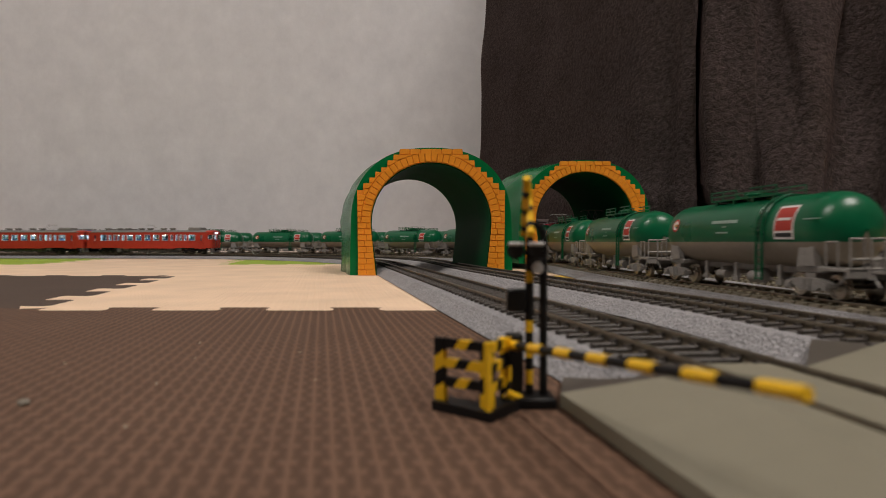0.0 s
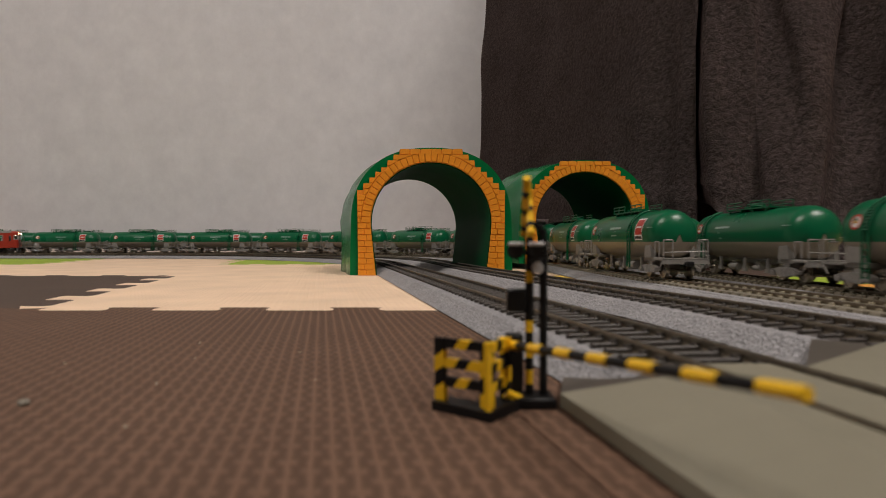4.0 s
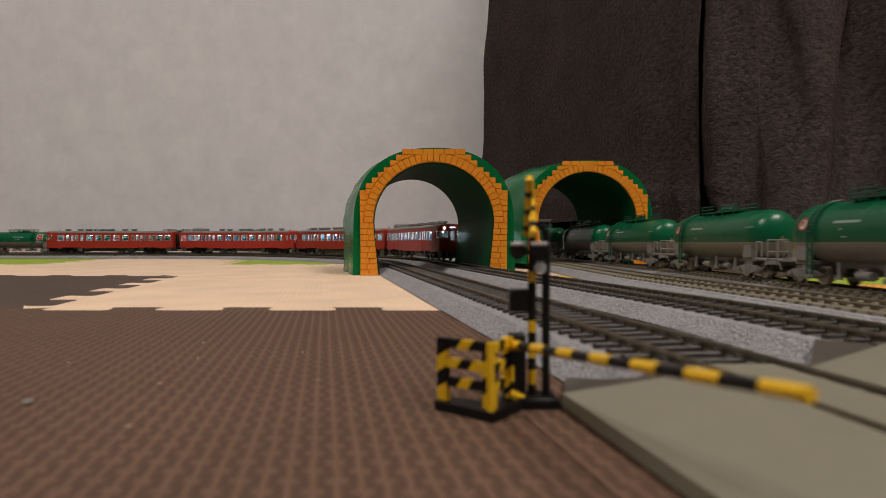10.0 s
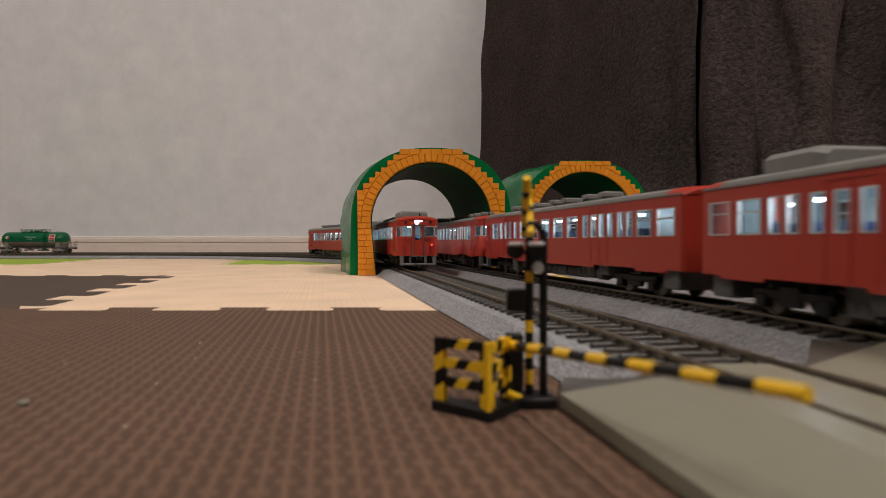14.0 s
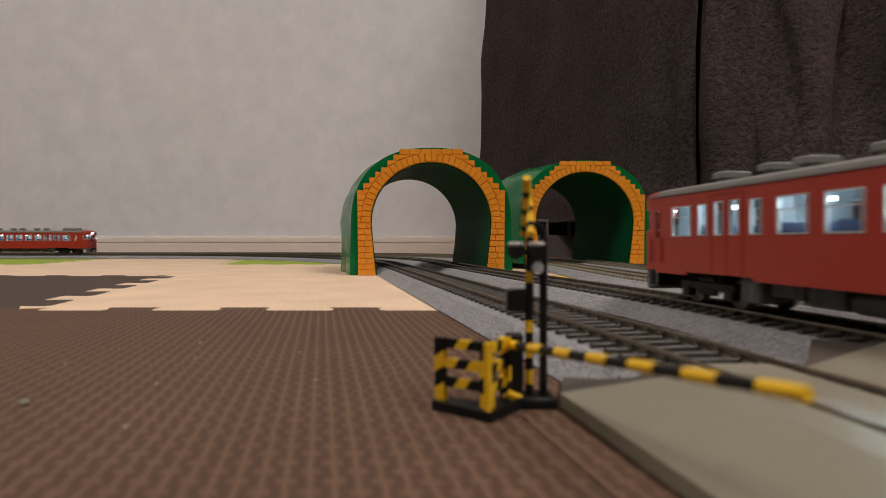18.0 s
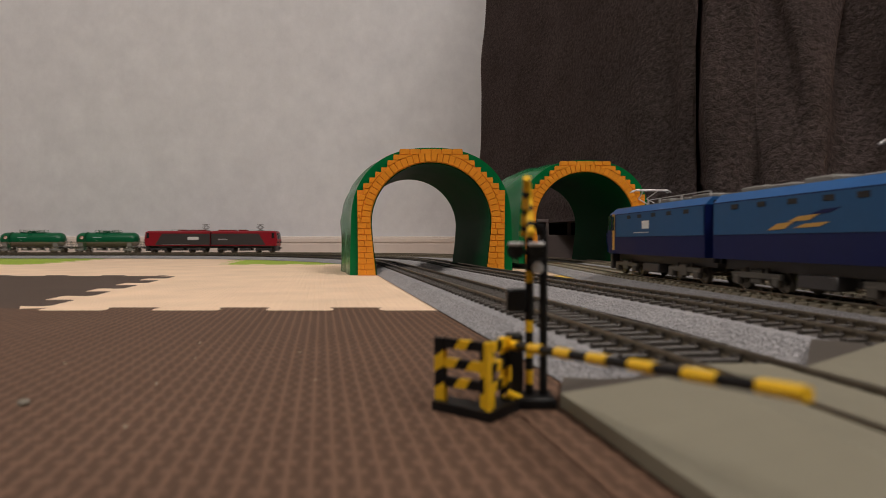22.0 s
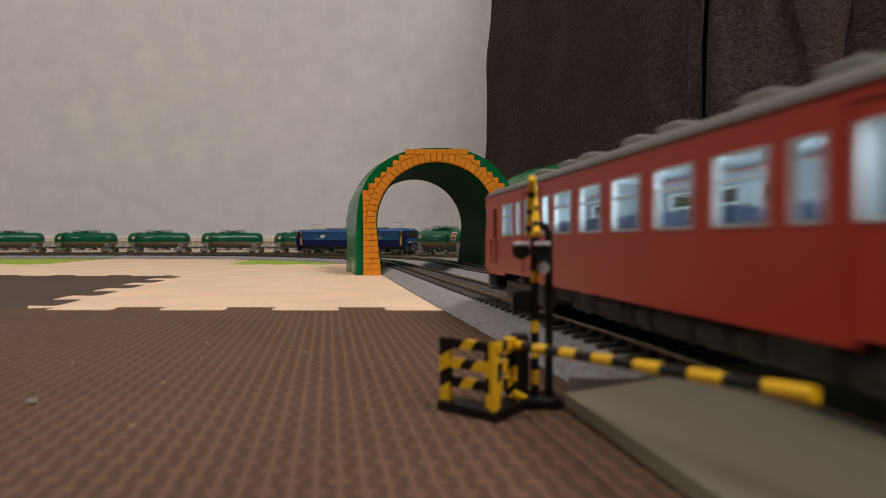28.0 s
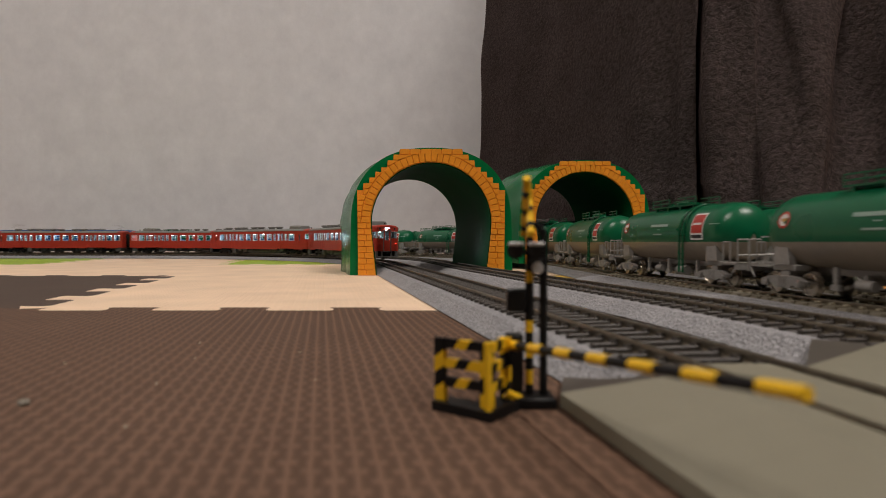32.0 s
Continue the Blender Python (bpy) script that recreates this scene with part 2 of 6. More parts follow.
M_SKIRT = mat("guard_dark_grey", (0.13, 0.127, 0.123), 0.55, var=0.15, scale=90)
M_DBLUE = mat("loco_deep_blue", (0.005, 0.012, 0.075), 0.35, var=0.06, scale=40, spec=0.2)
M_LRED = mat("loco_crimson", (0.27, 0.012, 0.022), 0.35, var=0.06, scale=40, spec=0.3)
M_LGREY = mat("loco_dark_grey", (0.050, 0.045, 0.045), 0.4, var=0.1, scale=40)
M_WHITE = mat("white_paint", (0.75, 0.74, 0.72), 0.4, var=0.04, scale=90)
# silver darkened in the colour for its look against the bright wall
M_PANTO = mat("pantograph_darkened_silver", (0.20, 0.20, 0.20), 0.35, 0.6, 0.1, 120)
M_LETTER = mat("faded_lettering", (0.30, 0.42, 0.36), 0.5, var=0.3, scale=900)
M_GOLD = mat("brass_handrail", (0.45, 0.30, 0.12), 0.4, 0.5, 0.1, 90)
M_ORANGEP = mat("ochre_print", (0.55, 0.32, 0.07), 0.45, var=0.08, scale=90)
M_REDP = mat("red_print", (0.45, 0.035, 0.02), 0.4, var=0.05, scale=90)
M_GLASS = glass_material("window_glass", (0.92, 0.95, 0.97))
M_GLASSB = mat("smoky_cab_glass", (0.075, 0.072, 0.060), 0.12, var=0.35, scale=70, coat=0.4)
M_GLASSD = mat("dark_cab_glass", (0.02, 0.02, 0.022), 0.1, var=0.1, scale=50, coat=0.5)
M_LED = mat("cabin_led_white", (0.9, 0.9, 0.9), 0.5, var=0.02, emit=(0.74, 0.92, 1.0), power=210.0)
M_LAMPW = mat("headlamp_white", (0.9, 0.9, 0.9), 0.4, var=0.02, emit=(0.85, 0.9, 1.0), power=25.0)
M_LAMPY = mat("headlamp_warm", (0.9, 0.85, 0.7), 0.4, var=0.02, emit=(1.0, 0.82, 0.45), power=14.0)
M_SIGNW = mat("lit_destination_sign", (0.9, 0.9, 0.9), 0.4, var=0.02, emit=(0.90, 0.62, 0.95), power=1.5)
M_TAIL = mat("tail_lamp_red", (0.7, 0.02, 0.02), 0.4, var=0.02, emit=(1.0, 0.05, 0.03), power=4.0)
M_SEAT = mat("seat_blue", (0.016, 0.030, 0.085), 0.6, var=0.1, scale=90)
M_CABIN = mat("cabin_pale_blue_grey", (0.15, 0.175, 0.19), 0.6, var=0.12, scale=60)
M_BROWNLEG = mat("furniture_dark_brown", (0.036, 0.014, 0.009), 0.4, var=0.25, scale=25, coat=0.08)
M_GREYBOX = mat("cabinet_grey", (0.19, 0.155, 0.148), 0.6, var=0.08, scale=20)


# ---- mesh helpers ----
def finish(ob, bm, material, smooth):
    me = bpy.data.meshes.new(ob)
    bm.normal_update()
    bm.to_mesh(me)
    bm.free()
    me.materials.append(material)
    if smooth:
        me.polygons.foreach_set("use_smooth", [True] * len(me.polygons))
        me.set_sharp_from_angle(angle=radians(smooth))
    return me


def part(name, bm, material, parent, label="", smooth=40):
    ob = new(name, finish(name, bm, material, smooth))
    ob.parent = parent
    return tagged(ob, label=label) if label else ob


def thing(name, label, category, group="", kind="", m=None, bm=None, material=None):
    ob = new(name, finish(name, bm, material, 40) if bm else None)
    if m is not None:
        ob.matrix_world = m
    return tagged(ob, label, category, group, kind)


def box(bm, x0, x1, y0, y1, z0, z1, bevel=0.0):
    vs = [bm.verts.new((x, y, z)) for x in (x0, x1) for y in (y0, y1) for z in (z0, z1)]
    fs = [bm.faces.new([vs[i] for i in q]) for q in ((0, 1, 3, 2), (4, 6, 7, 5), (0, 4, 5, 1), (2, 3, 7, 6), (0, 2, 6, 4), (1, 5, 7, 3))]
    if bevel:
        es = list({e for f in fs for e in f.edges})
        bmesh.ops.bevel(bm, geom=es, offset=bevel, segments=1, affect="EDGES", clamp_overlap=True)
    return vs


def B(*a, bevel=0.0):
    bm = bmesh.new()
    box(bm, *a, bevel=bevel)
    return bm


def rod(bm, p, q, r, n=8, r2=None, cap=True):
    p, q = Vector(p), Vector(q)
    d = (q - p).normalized()
    u = d.orthogonal().normalized()
    w = d.cross(u)
    ring = []
    for c, rr in ((p, r), (q, r if r2 is None else r2)):
        ring.append([bm.verts.new(c + rr * (math.cos(2 * math.pi * i / n) * u + math.sin(2 * math.pi * i / n) * w)) for i in range(n)])
    for i in range(n):
        j = (i + 1) % n
        bm.faces.new((ring[0][i], ring[0][j], ring[1][j], ring[1][i]))
    if cap:
        bm.faces.new(ring[0][::-1])
        bm.faces.new(ring[1])


def R(*a, **k):
    bm = bmesh.new()
    rod(bm, *a, **k)
    return bm


def lathe(bm, prof, axis="x", n=24, centre=(0, 0, 0)):
    """Rings (a, r) along the axis, closed at the ends."""
    rings = []
    for a, r in prof:
        ring = []
        for i in range(n):
            c, s = math.cos(2 * math.pi * i / n) * r, math.sin(2 * math.pi * i / n) * r
            p = (a, c, s) if axis == "x" else ((c, a, s) if axis == "y" else (c, s, a))
            ring.append(bm.verts.new(Vector(p) + Vector(centre)))
        rings.append(ring)
    flip = axis == "y"
    for r0, r1 in zip(rings, rings[1:]):
        for i in range(n):
            j = (i + 1) % n
            f = (r0[i], r0[j], r1[j], r1[i])
            bm.faces.new(f[::-1] if flip else f)
    bm.faces.new(rings[0] if flip else rings[0][::-1])
    bm.faces.new(rings[-1][::-1] if flip else rings[-1])


def loft(bm, sections, closed=True, cap=True):
    rings = [[bm.verts.new(p) for p in s] for s in sections]
    n = len(rings[0])
    for a, b in zip(rings, rings[1:]):
        for i in range(n if closed else n - 1):
            j = (i + 1) % n
            bm.faces.new((a[i], a[j], b[j], b[i]))
    if cap and closed:
        bm.faces.new(rings[0][::-1])
        bm.faces.new(rings[-1])
    return rings


def prism(bm, poly, z0, z1):
    """An outline in x, y raised from z0 to z1."""
    lo = [bm.verts.new((x, y, z0)) for x, y in poly]
    hi = [bm.verts.new((x, y, z1)) for x, y in poly]
    n = len(poly)
    bm.faces.new(hi)
    bm.faces.new(lo[::-1])
    for i in range(n):
        j = (i + 1) % n
        bm.faces.new((lo[i], lo[j], hi[j], hi[i]))

# ---- room ----
SK = -0.203            # the mats, tunnels and crossing are skewed left by this much per metre of depth to fit the camera's view
WALL_Y = 1.525


def slab(name, label, x0, x1, y0, y1, z0, z1, material, category):
    return thing(name, label, category, kind="structure", bm=B(x0, x1, y0, y1, z0, z1), material=material)


slab("floor", "brown wooden room floor under the foam mats", -2.6, 2.6, -3.2, WALL_Y, -0.06, -0.0105, M_WOOD, "floor")
wall_north = slab("wall_north", "pale grey mottled wallpaper wall behind the railway", -2.6, 2.6, WALL_Y, WALL_Y + 0.1, -0.06, 2.4, M_WALL, "wall")
slab("wall_south", "assumed wall behind the camera, dark brown to cut bounced light", -2.6, 2.6, -3.3, -3.2, -0.06, 2.4, M_UNSEEN_WALL, "wall")
slab("wall_west", "assumed side wall out of view, dark brown to cut bounced light", -2.7, -2.6, -3.3, WALL_Y + 0.1, -0.06, 2.4, M_UNSEEN_WALL, "wall")
slab("wall_east", "assumed side wall out of view, dark brown to cut bounced light", 2.6, 2.7, -3.3, WALL_Y + 0.1, -0.06, 2.4, M_UNSEEN_WALL, "wall")
slab("ceiling", "assumed ceiling out of view, dull beige to cut bounced light", -2.7, 2.7, -3.3, WALL_Y + 0.1, 2.4, 2.5, M_CEIL, "ceiling")


def baseboard():
    prof = [(0.0, -0.0105), (-0.011, -0.0105), (-0.011, 0.0295), (-0.0085, 0.0302), (-0.0085, 0.0318), (-0.011, 0.0325), (-0.011, 0.0415), (-0.0075, 0.0425),
            (-0.0075, 0.0450), (-0.004, 0.0466), (0.0, 0.0466)]
    bm = bmesh.new()
    loft(bm, [[(x, WALL_Y + y, z) for y, z in prof] for x in (2.6, -2.6)])
    return thing("baseboard", "cream moulded skirting board with a groove", "skirting", kind="structure", bm=bm, material=M_BASE)


baseboard()


# body for an assumed lamp that stays out of view
def ceiling_lamp(x, y):
    ob = thing("ceiling_lamp", "assumed round ceiling light, out of view, with a glowing white cover", "lamp", group="ceiling lamps", m=pose(x, y, 2.4))
    bm = bmesh.new()
    lathe(bm, [(-0.03, 0.60), (0.0, 0.62)], "z", 48)
    part("base", bm, M_CEIL, ob)
    bm = bmesh.new()
    lathe(bm, [(-0.09, 0.46), (-0.075, 0.54), (-0.03, 0.59)], "z", 48)
    part("cover", bm, M_COVER, ob, "glowing white cover")
    return ob


for x, y, watts in LAMPS:
    ceiling_lamp(x, y)

# ---- foam mats ----
TW, TD = 0.2725, 0.286
U0, V0 = -0.147, 0.2893


def edge_line(p, q, n, amp, phase=0.0):
    """Points of a toothed edge from p to q (p included, q not): n rounded dovetail teeth to either side, with a finely nibbled rim."""
    p, q = Vector(p), Vector(q)
    d = q - p
    side = Vector((-d.y, d.x)).normalized()
    out = [p]
    shape = [(0.235, 0.75), (0.215, 0.35), (0.20, -0.2), (0.205, -0.7), (0.235, -0.98)]
    for i in range(n):
        base = i / n
        rim = [(0.27 + 0.042 * k, -1.0 - (0.07 if k % 2 else 0.0)) for k in range(12)]
        pts = shape + rim + [(1 - f, s) for f, s in shape[::-1]]
        if i < n - 1:
            pts += [(0.80 + 0.042 * k, 1.0 + (0.07 if k % 2 else 0.0)) for k in range(10)]
        for f, s in pts:
            out.append(p + d * min(0.992, base + f / n) + side * s * amp)
    return out


def shear(pt):
    return (pt.x + SK * pt.y, pt.y)


def mat_tile(name, label, material, c, r, group="foam mats", u0=U0, v0=V0, toothed=True, z=0.0, wide=1.0, slit=None):
    a, b, cc, d = (Vector((u0 + TW * (c + i), v0 + TD * (r + j))) for i, j in ((0, 0), (wide, 0), (wide, 1), (0, 1)))
    if toothed:
        bottom, top = edge_line(a, b, 5, 0.0065), edge_line(d, cc, 5, 0.0065)
        if slit:
            bottom = [a] + [Vector(q) for q in ((slit - 0.0004, a.y), (slit - 0.00025, 0.1120), (slit + 0.00025, 0.1120), (slit + 0.0004, a.y))]
        left, right = edge_line(a, d, 5, 0.0085), edge_line(b, cc, 5, 0.0085)
        loop = bottom + right + (top + [cc])[:0:-1] + (left + [d])[:0:-1]
    else:
        loop = [a, b, cc, d]
    bm = bmesh.new()
    prism(bm, [shear(p) for p in loop], -0.0105, z)
    return thing(name, label, "foam mat", group=group, bm=bm, material=material)


COLOURS = {"brown": (M_FOAM_BROWN, "cocoa brown"), "dark": (M_FOAM_DARK, "dark brown"), "beige": (M_FOAM_BEIGE, "beige"), "green": (M_FOAM_GREEN, "lime green"),
           "yellow": (M_FOAM_YELLOW, "yellow"), "orange": (M_FOAM_ORANGE, "orange")}
# rows of mats from the camera to the wall, columns from left to right
# dark ends of rows 1 and 2 stand in for shade by the blanket
PLAN = {3: "beige green beige beige beige beige", 2: "green green beige green dark dark", 1: "beige beige beige beige beige dark", 0: "dark dark dark beige none none",
        -1: "brown brown brown brown brown brown", -2: "brown brown brown brown brown brown", -3: "brown brown brown brown brown brown"}
for r, names in PLAN.items():
    for i, nm in enumerate(names.split()):
        if nm == "none":
            continue
        m, what = COLOURS[nm]
        mat_tile("foam_mat", what + " interlocking foam floor mat with a woven relief", m, i - 3, r, slit=0.0372 if (i, r) == (3, -1) else None)
# dark row 2 here also puts the blanket's shade into the mat colour
for r, nm in ((-2, "brown"), (-1, "orange"), (0, "orange"), (1, "green"), (2, "dark"), (3, "beige")):
    for c in (0, 1, 2):
        m, what = COLOURS[nm]
        mat_tile("foam_mat", what + " interlocking foam floor mat with a woven relief", m, c, r, u0=U0 + TW * 3 - 0.30, v0=0.184, z=-0.0012)


for nm, c, wide in (("yellow", 1.0, 0.49), ("green", 1.5, 0.42)):
    mat_tile("foam_mat", COLOURS[nm][1] + " foam floor mat strip between the tracks", COLOURS[nm][0], c, 0, toothed=False, wide=wide)


# ---- railway lines ----
class Line:
    """A closed line of straights with rounded corners. It counts its length from the point nearest to y = 0.2 on its first straight."""

    def __init__(self, corners, radii, step=0.004):
        n = len(corners)
        pts = []
        for i in range(n):
            a, b, c = (Vector(corners[k % n]) for k in (i - 1, i, i + 1))
            u, w = (a - b).normalized(), (c - b).normalized()
            ang = u.angle(w)
            t = radii[i] / math.tan(ang / 2)
            mid = b + (u + w).normalized() * (radii[i] / math.sin(ang / 2))
            p0, p1 = b + u * t, b + w * t
            a0 = math.atan2(p0.y - mid.y, p0.x - mid.x)
            a1 = math.atan2(p1.y - mid.y, p1.x - mid.x)
            da = (a1 - a0 + math.pi) % (2 * math.pi) - math.pi
            k = max(6, int(abs(da) * radii[i] / step))
            pts += [(mid.x + radii[i] * math.cos(a0 + da * j / k), mid.y + radii[i] * math.sin(a0 + da * j / k)) for j in range(k + 1)]
        pts.append(pts[0])
        p = np.array(pts)
        d = np.hypot(*np.diff(p, axis=0).T)
        keep = np.concatenate([[True], d > 1e-9])
        p = p[keep]
        self.p = p
        self.s = np.concatenate([[0], np.cumsum(np.hypot(*np.diff(p, axis=0).T))])
        self.length = float(self.s[-1])
        # the start of counting
        q = np.linspace(0, self.length, 6000)
        x, y = np.interp(q, self.s, p[:, 0]), np.interp(q, self.s, p[:, 1])
        self.zero = float(q[np.argmin(np.abs(y - 0.2) + (x < -0.2) * 9)])

    def at(self, s):
        s = (s + self.zero) % self.length
        return Vector((float(np.interp(s, self.s, self.p[:, 0])), float(np.interp(s, self.s, self.p[:, 1]))))

    def way(self, s):
        return (self.at(s + 0.001) - self.at(s - 0.001)).normalized()


def make_line(near, bend, far, y_far, r_front, x_left, y_back, r_back, r_left, x_turn, near_slope=None):
    """near, bend and far lie on the straights before the curve along the wall; x_turn is the corner behind on the left."""
    (x0, y0), (x1, y1), (x2, y2) = near, bend, far
    g, h = (x1 - x0) / (y1 - y0), (x2 - x1) / (y2 - y1)
    front = (x1 + h * (y_far - y1), y_far)
    back = (x0 + (g if near_slope is None else near_slope) * (y_back - y0), y_back)
    turns = [back, bend, front, (x_left, y_far), (x_turn, y_back)]
    radii = [r_back, 0.9, r_front, r_left, r_left]
    if near_slope is not None:
        turns.insert(1, near)
        radii.insert(1, 0.9)
    return Line(turns, radii)


LINES = [
    make_line((0.0660, 0.0800), (0.0548, 0.1500), (-0.0383, 0.6000), 1.1880, 0.6000, -1.0797, -0.2164, 0.16, 0.1546, -0.97664),
    make_line((0.1114, 0.2365), (0.0315, 0.5760), (-0.0339, 0.9350), 1.2470, 0.5700, -1.1409, -0.2769, 0.27, 0.1799, -1.05289, near_slope=-0.15),
    make_line((0.1725, 0.2266), (0.1475, 0.4510), (0.1404, 0.6710), 1.3060, 0.6867, -1.2974, -0.4092, 0.3218, 0.2298, -0.64050),
    make_line((0.2189, 0.2266), (0.2148, 0.4950), (0.1991, 0.7000), 1.3850, 0.6520, -1.4554, -0.4812, 0.2198, 0.3706, -0.79972),
]
SLEEPER_PITCH = 0.0078


def sweep(bm, line, prof, s0, s1, step=0.012, closed=True):
    n = max(2, int((s1 - s0) / step))
    sections = []
    for i in range(n + 1):
        s = s0 + (s1 - s0) * i / n
        p, w = line.at(s), line.way(s)
        sections.append([(p.x - w.y * o, p.y + w.x * o, z) for o, z in prof])
    loft(bm, sections, closed=closed)


def railway(k, line):
    names = ("inner", "second", "third", "outer")
    ob = thing("railway_track", "grey plastic ballast railway track on the " + names[k] + " loop", "track", group="railway tracks", kind="structure")
    top = RAIL_H - 0.0026
    bm = bmesh.new()
    rim = 0.0295
    sweep(bm, line, [(-0.0295, 0.0005), (rim, 0.0005), (0.0215, top - 0.0004), (-0.0215, top - 0.0004)], 0, line.length)
    part("ballast", bm, M_BALLAST, ob, "grey moulded ballast", smooth=0)
    if k == 2:
        bm = bmesh.new()
        sweep(bm, line, [(0.020, 0.0005), (0.046, 0.0005), (0.0213, top - 0.0007), (0.020, top - 0.0007)], -0.2, 0.295)
        part("ballast_shoulder", bm, M_BALLAST, ob, "wide grey ballast shoulder", smooth=0)
    dark = k < 2
    bm = bmesh.new()
    rise = -0.00015 if k < 2 else 0.00072
    sweep(bm, line, [(-0.0168, top - 0.0012), (0.0168, top - 0.0012), (0.0152, top + rise), (-0.0152, top + rise)], 0, line.length)
    part("trackbed", bm, M_BED_GREY if k == 0 else M_BED_DARK if dark else M_BED_OLIVE, ob, "dark brown trackbed" if dark else "olive brown trackbed", smooth=0)
    wood = M_SLEEPER if dark else M_SLEEPER_OLIVE
    for o in (-0.00895, 0.00895):
        bm = bmesh.new()
        sweep(bm, line, [(o - 0.0011, top), (o + 0.0011, top), (o + 0.0004, top + 0.0006), (o + 0.0007, RAIL_H - 0.0006), (o + 0.0006, RAIL_H), (o - 0.0006, RAIL_H),
                         (o - 0.0007, RAIL_H - 0.0006), (o - 0.0004, top + 0.0006)], 0, line.length)
        part("rail", bm, M_RAIL, ob, smooth=0)
    me = finish("sleeper", B(-0.0012, 0.0012, -0.0164, 0.0164, top - 0.0010, top + 0.0010, bevel=0.0003), wood, 0)
    n = int(line.length / SLEEPER_PITCH)
    rest, chairs = bmesh.new(), bmesh.new()
    for i in range(n):
        s = line.length * i / n
        p, w = line.at(s), line.way(s)
        m = Matrix.Translation((p.x, p.y, 0)) @ Matrix.Rotation(math.atan2(w.y, w.x), 4, "Z")
        if -0.15 < p.y < 0.72 and p.x > -0.2 and k < 3:
            piece = new("sleeper", me)
            piece.parent, piece.matrix_basis = ob, m
        else:
            vs = box(rest, -0.0012, 0.0012, -0.0164, 0.0164, top - 0.0010, top + 0.0010)
            for v in vs:
                v.co = m @ v.co
        for o in (-0.00895, 0.00895):
            vs = box(chairs, -0.0009, 0.0009, o - 0.0024, o + 0.0024, top + 0.0007, top + 0.0016)
            for v in vs:
                v.co = m @ v.co
    tagged(part("far_sleepers", rest, wood, ob, smooth=0), kind="stuff")
    tagged(part("rail_chairs", chairs, wood if dark else M_CHAIR, ob, smooth=0), kind="stuff")
    return ob


for k, line in enumerate(LINES):
    railway(k, line)


# ---- toy tunnels ----
def tunnel_outline(n=48):
    """The rounded outer skin as half width and height, from one foot to the other."""
    pts = []
    for i in range(n + 1):
        a = math.pi * (1 - i / n)
        c, q = math.cos(a), math.sin(a)
        pts.append((math.copysign(abs(c) ** 0.84, c) * 0.0765, 0.048 + abs(q) ** 0.84 * 0.0750))
    lo = [(-0.0775, 0.0), (-0.0772, 0.016), (-0.0768, 0.032)]
    return lo + pts + [(-x, z) for x, z in lo[::-1]]


def tunnel_inside(n=48):
    pts = [(math.cos(math.pi * (1 - i / n)) * 0.0585, 0.051 + math.sin(math.pi * i / n) * 0.0585) for i in range(n + 1)]
    lo = [(-0.0535, 0.0), (-0.0555, 0.017), (-0.0575, 0.034)]
    return lo + pts + [(-x, z) for x, z in lo[::-1]]


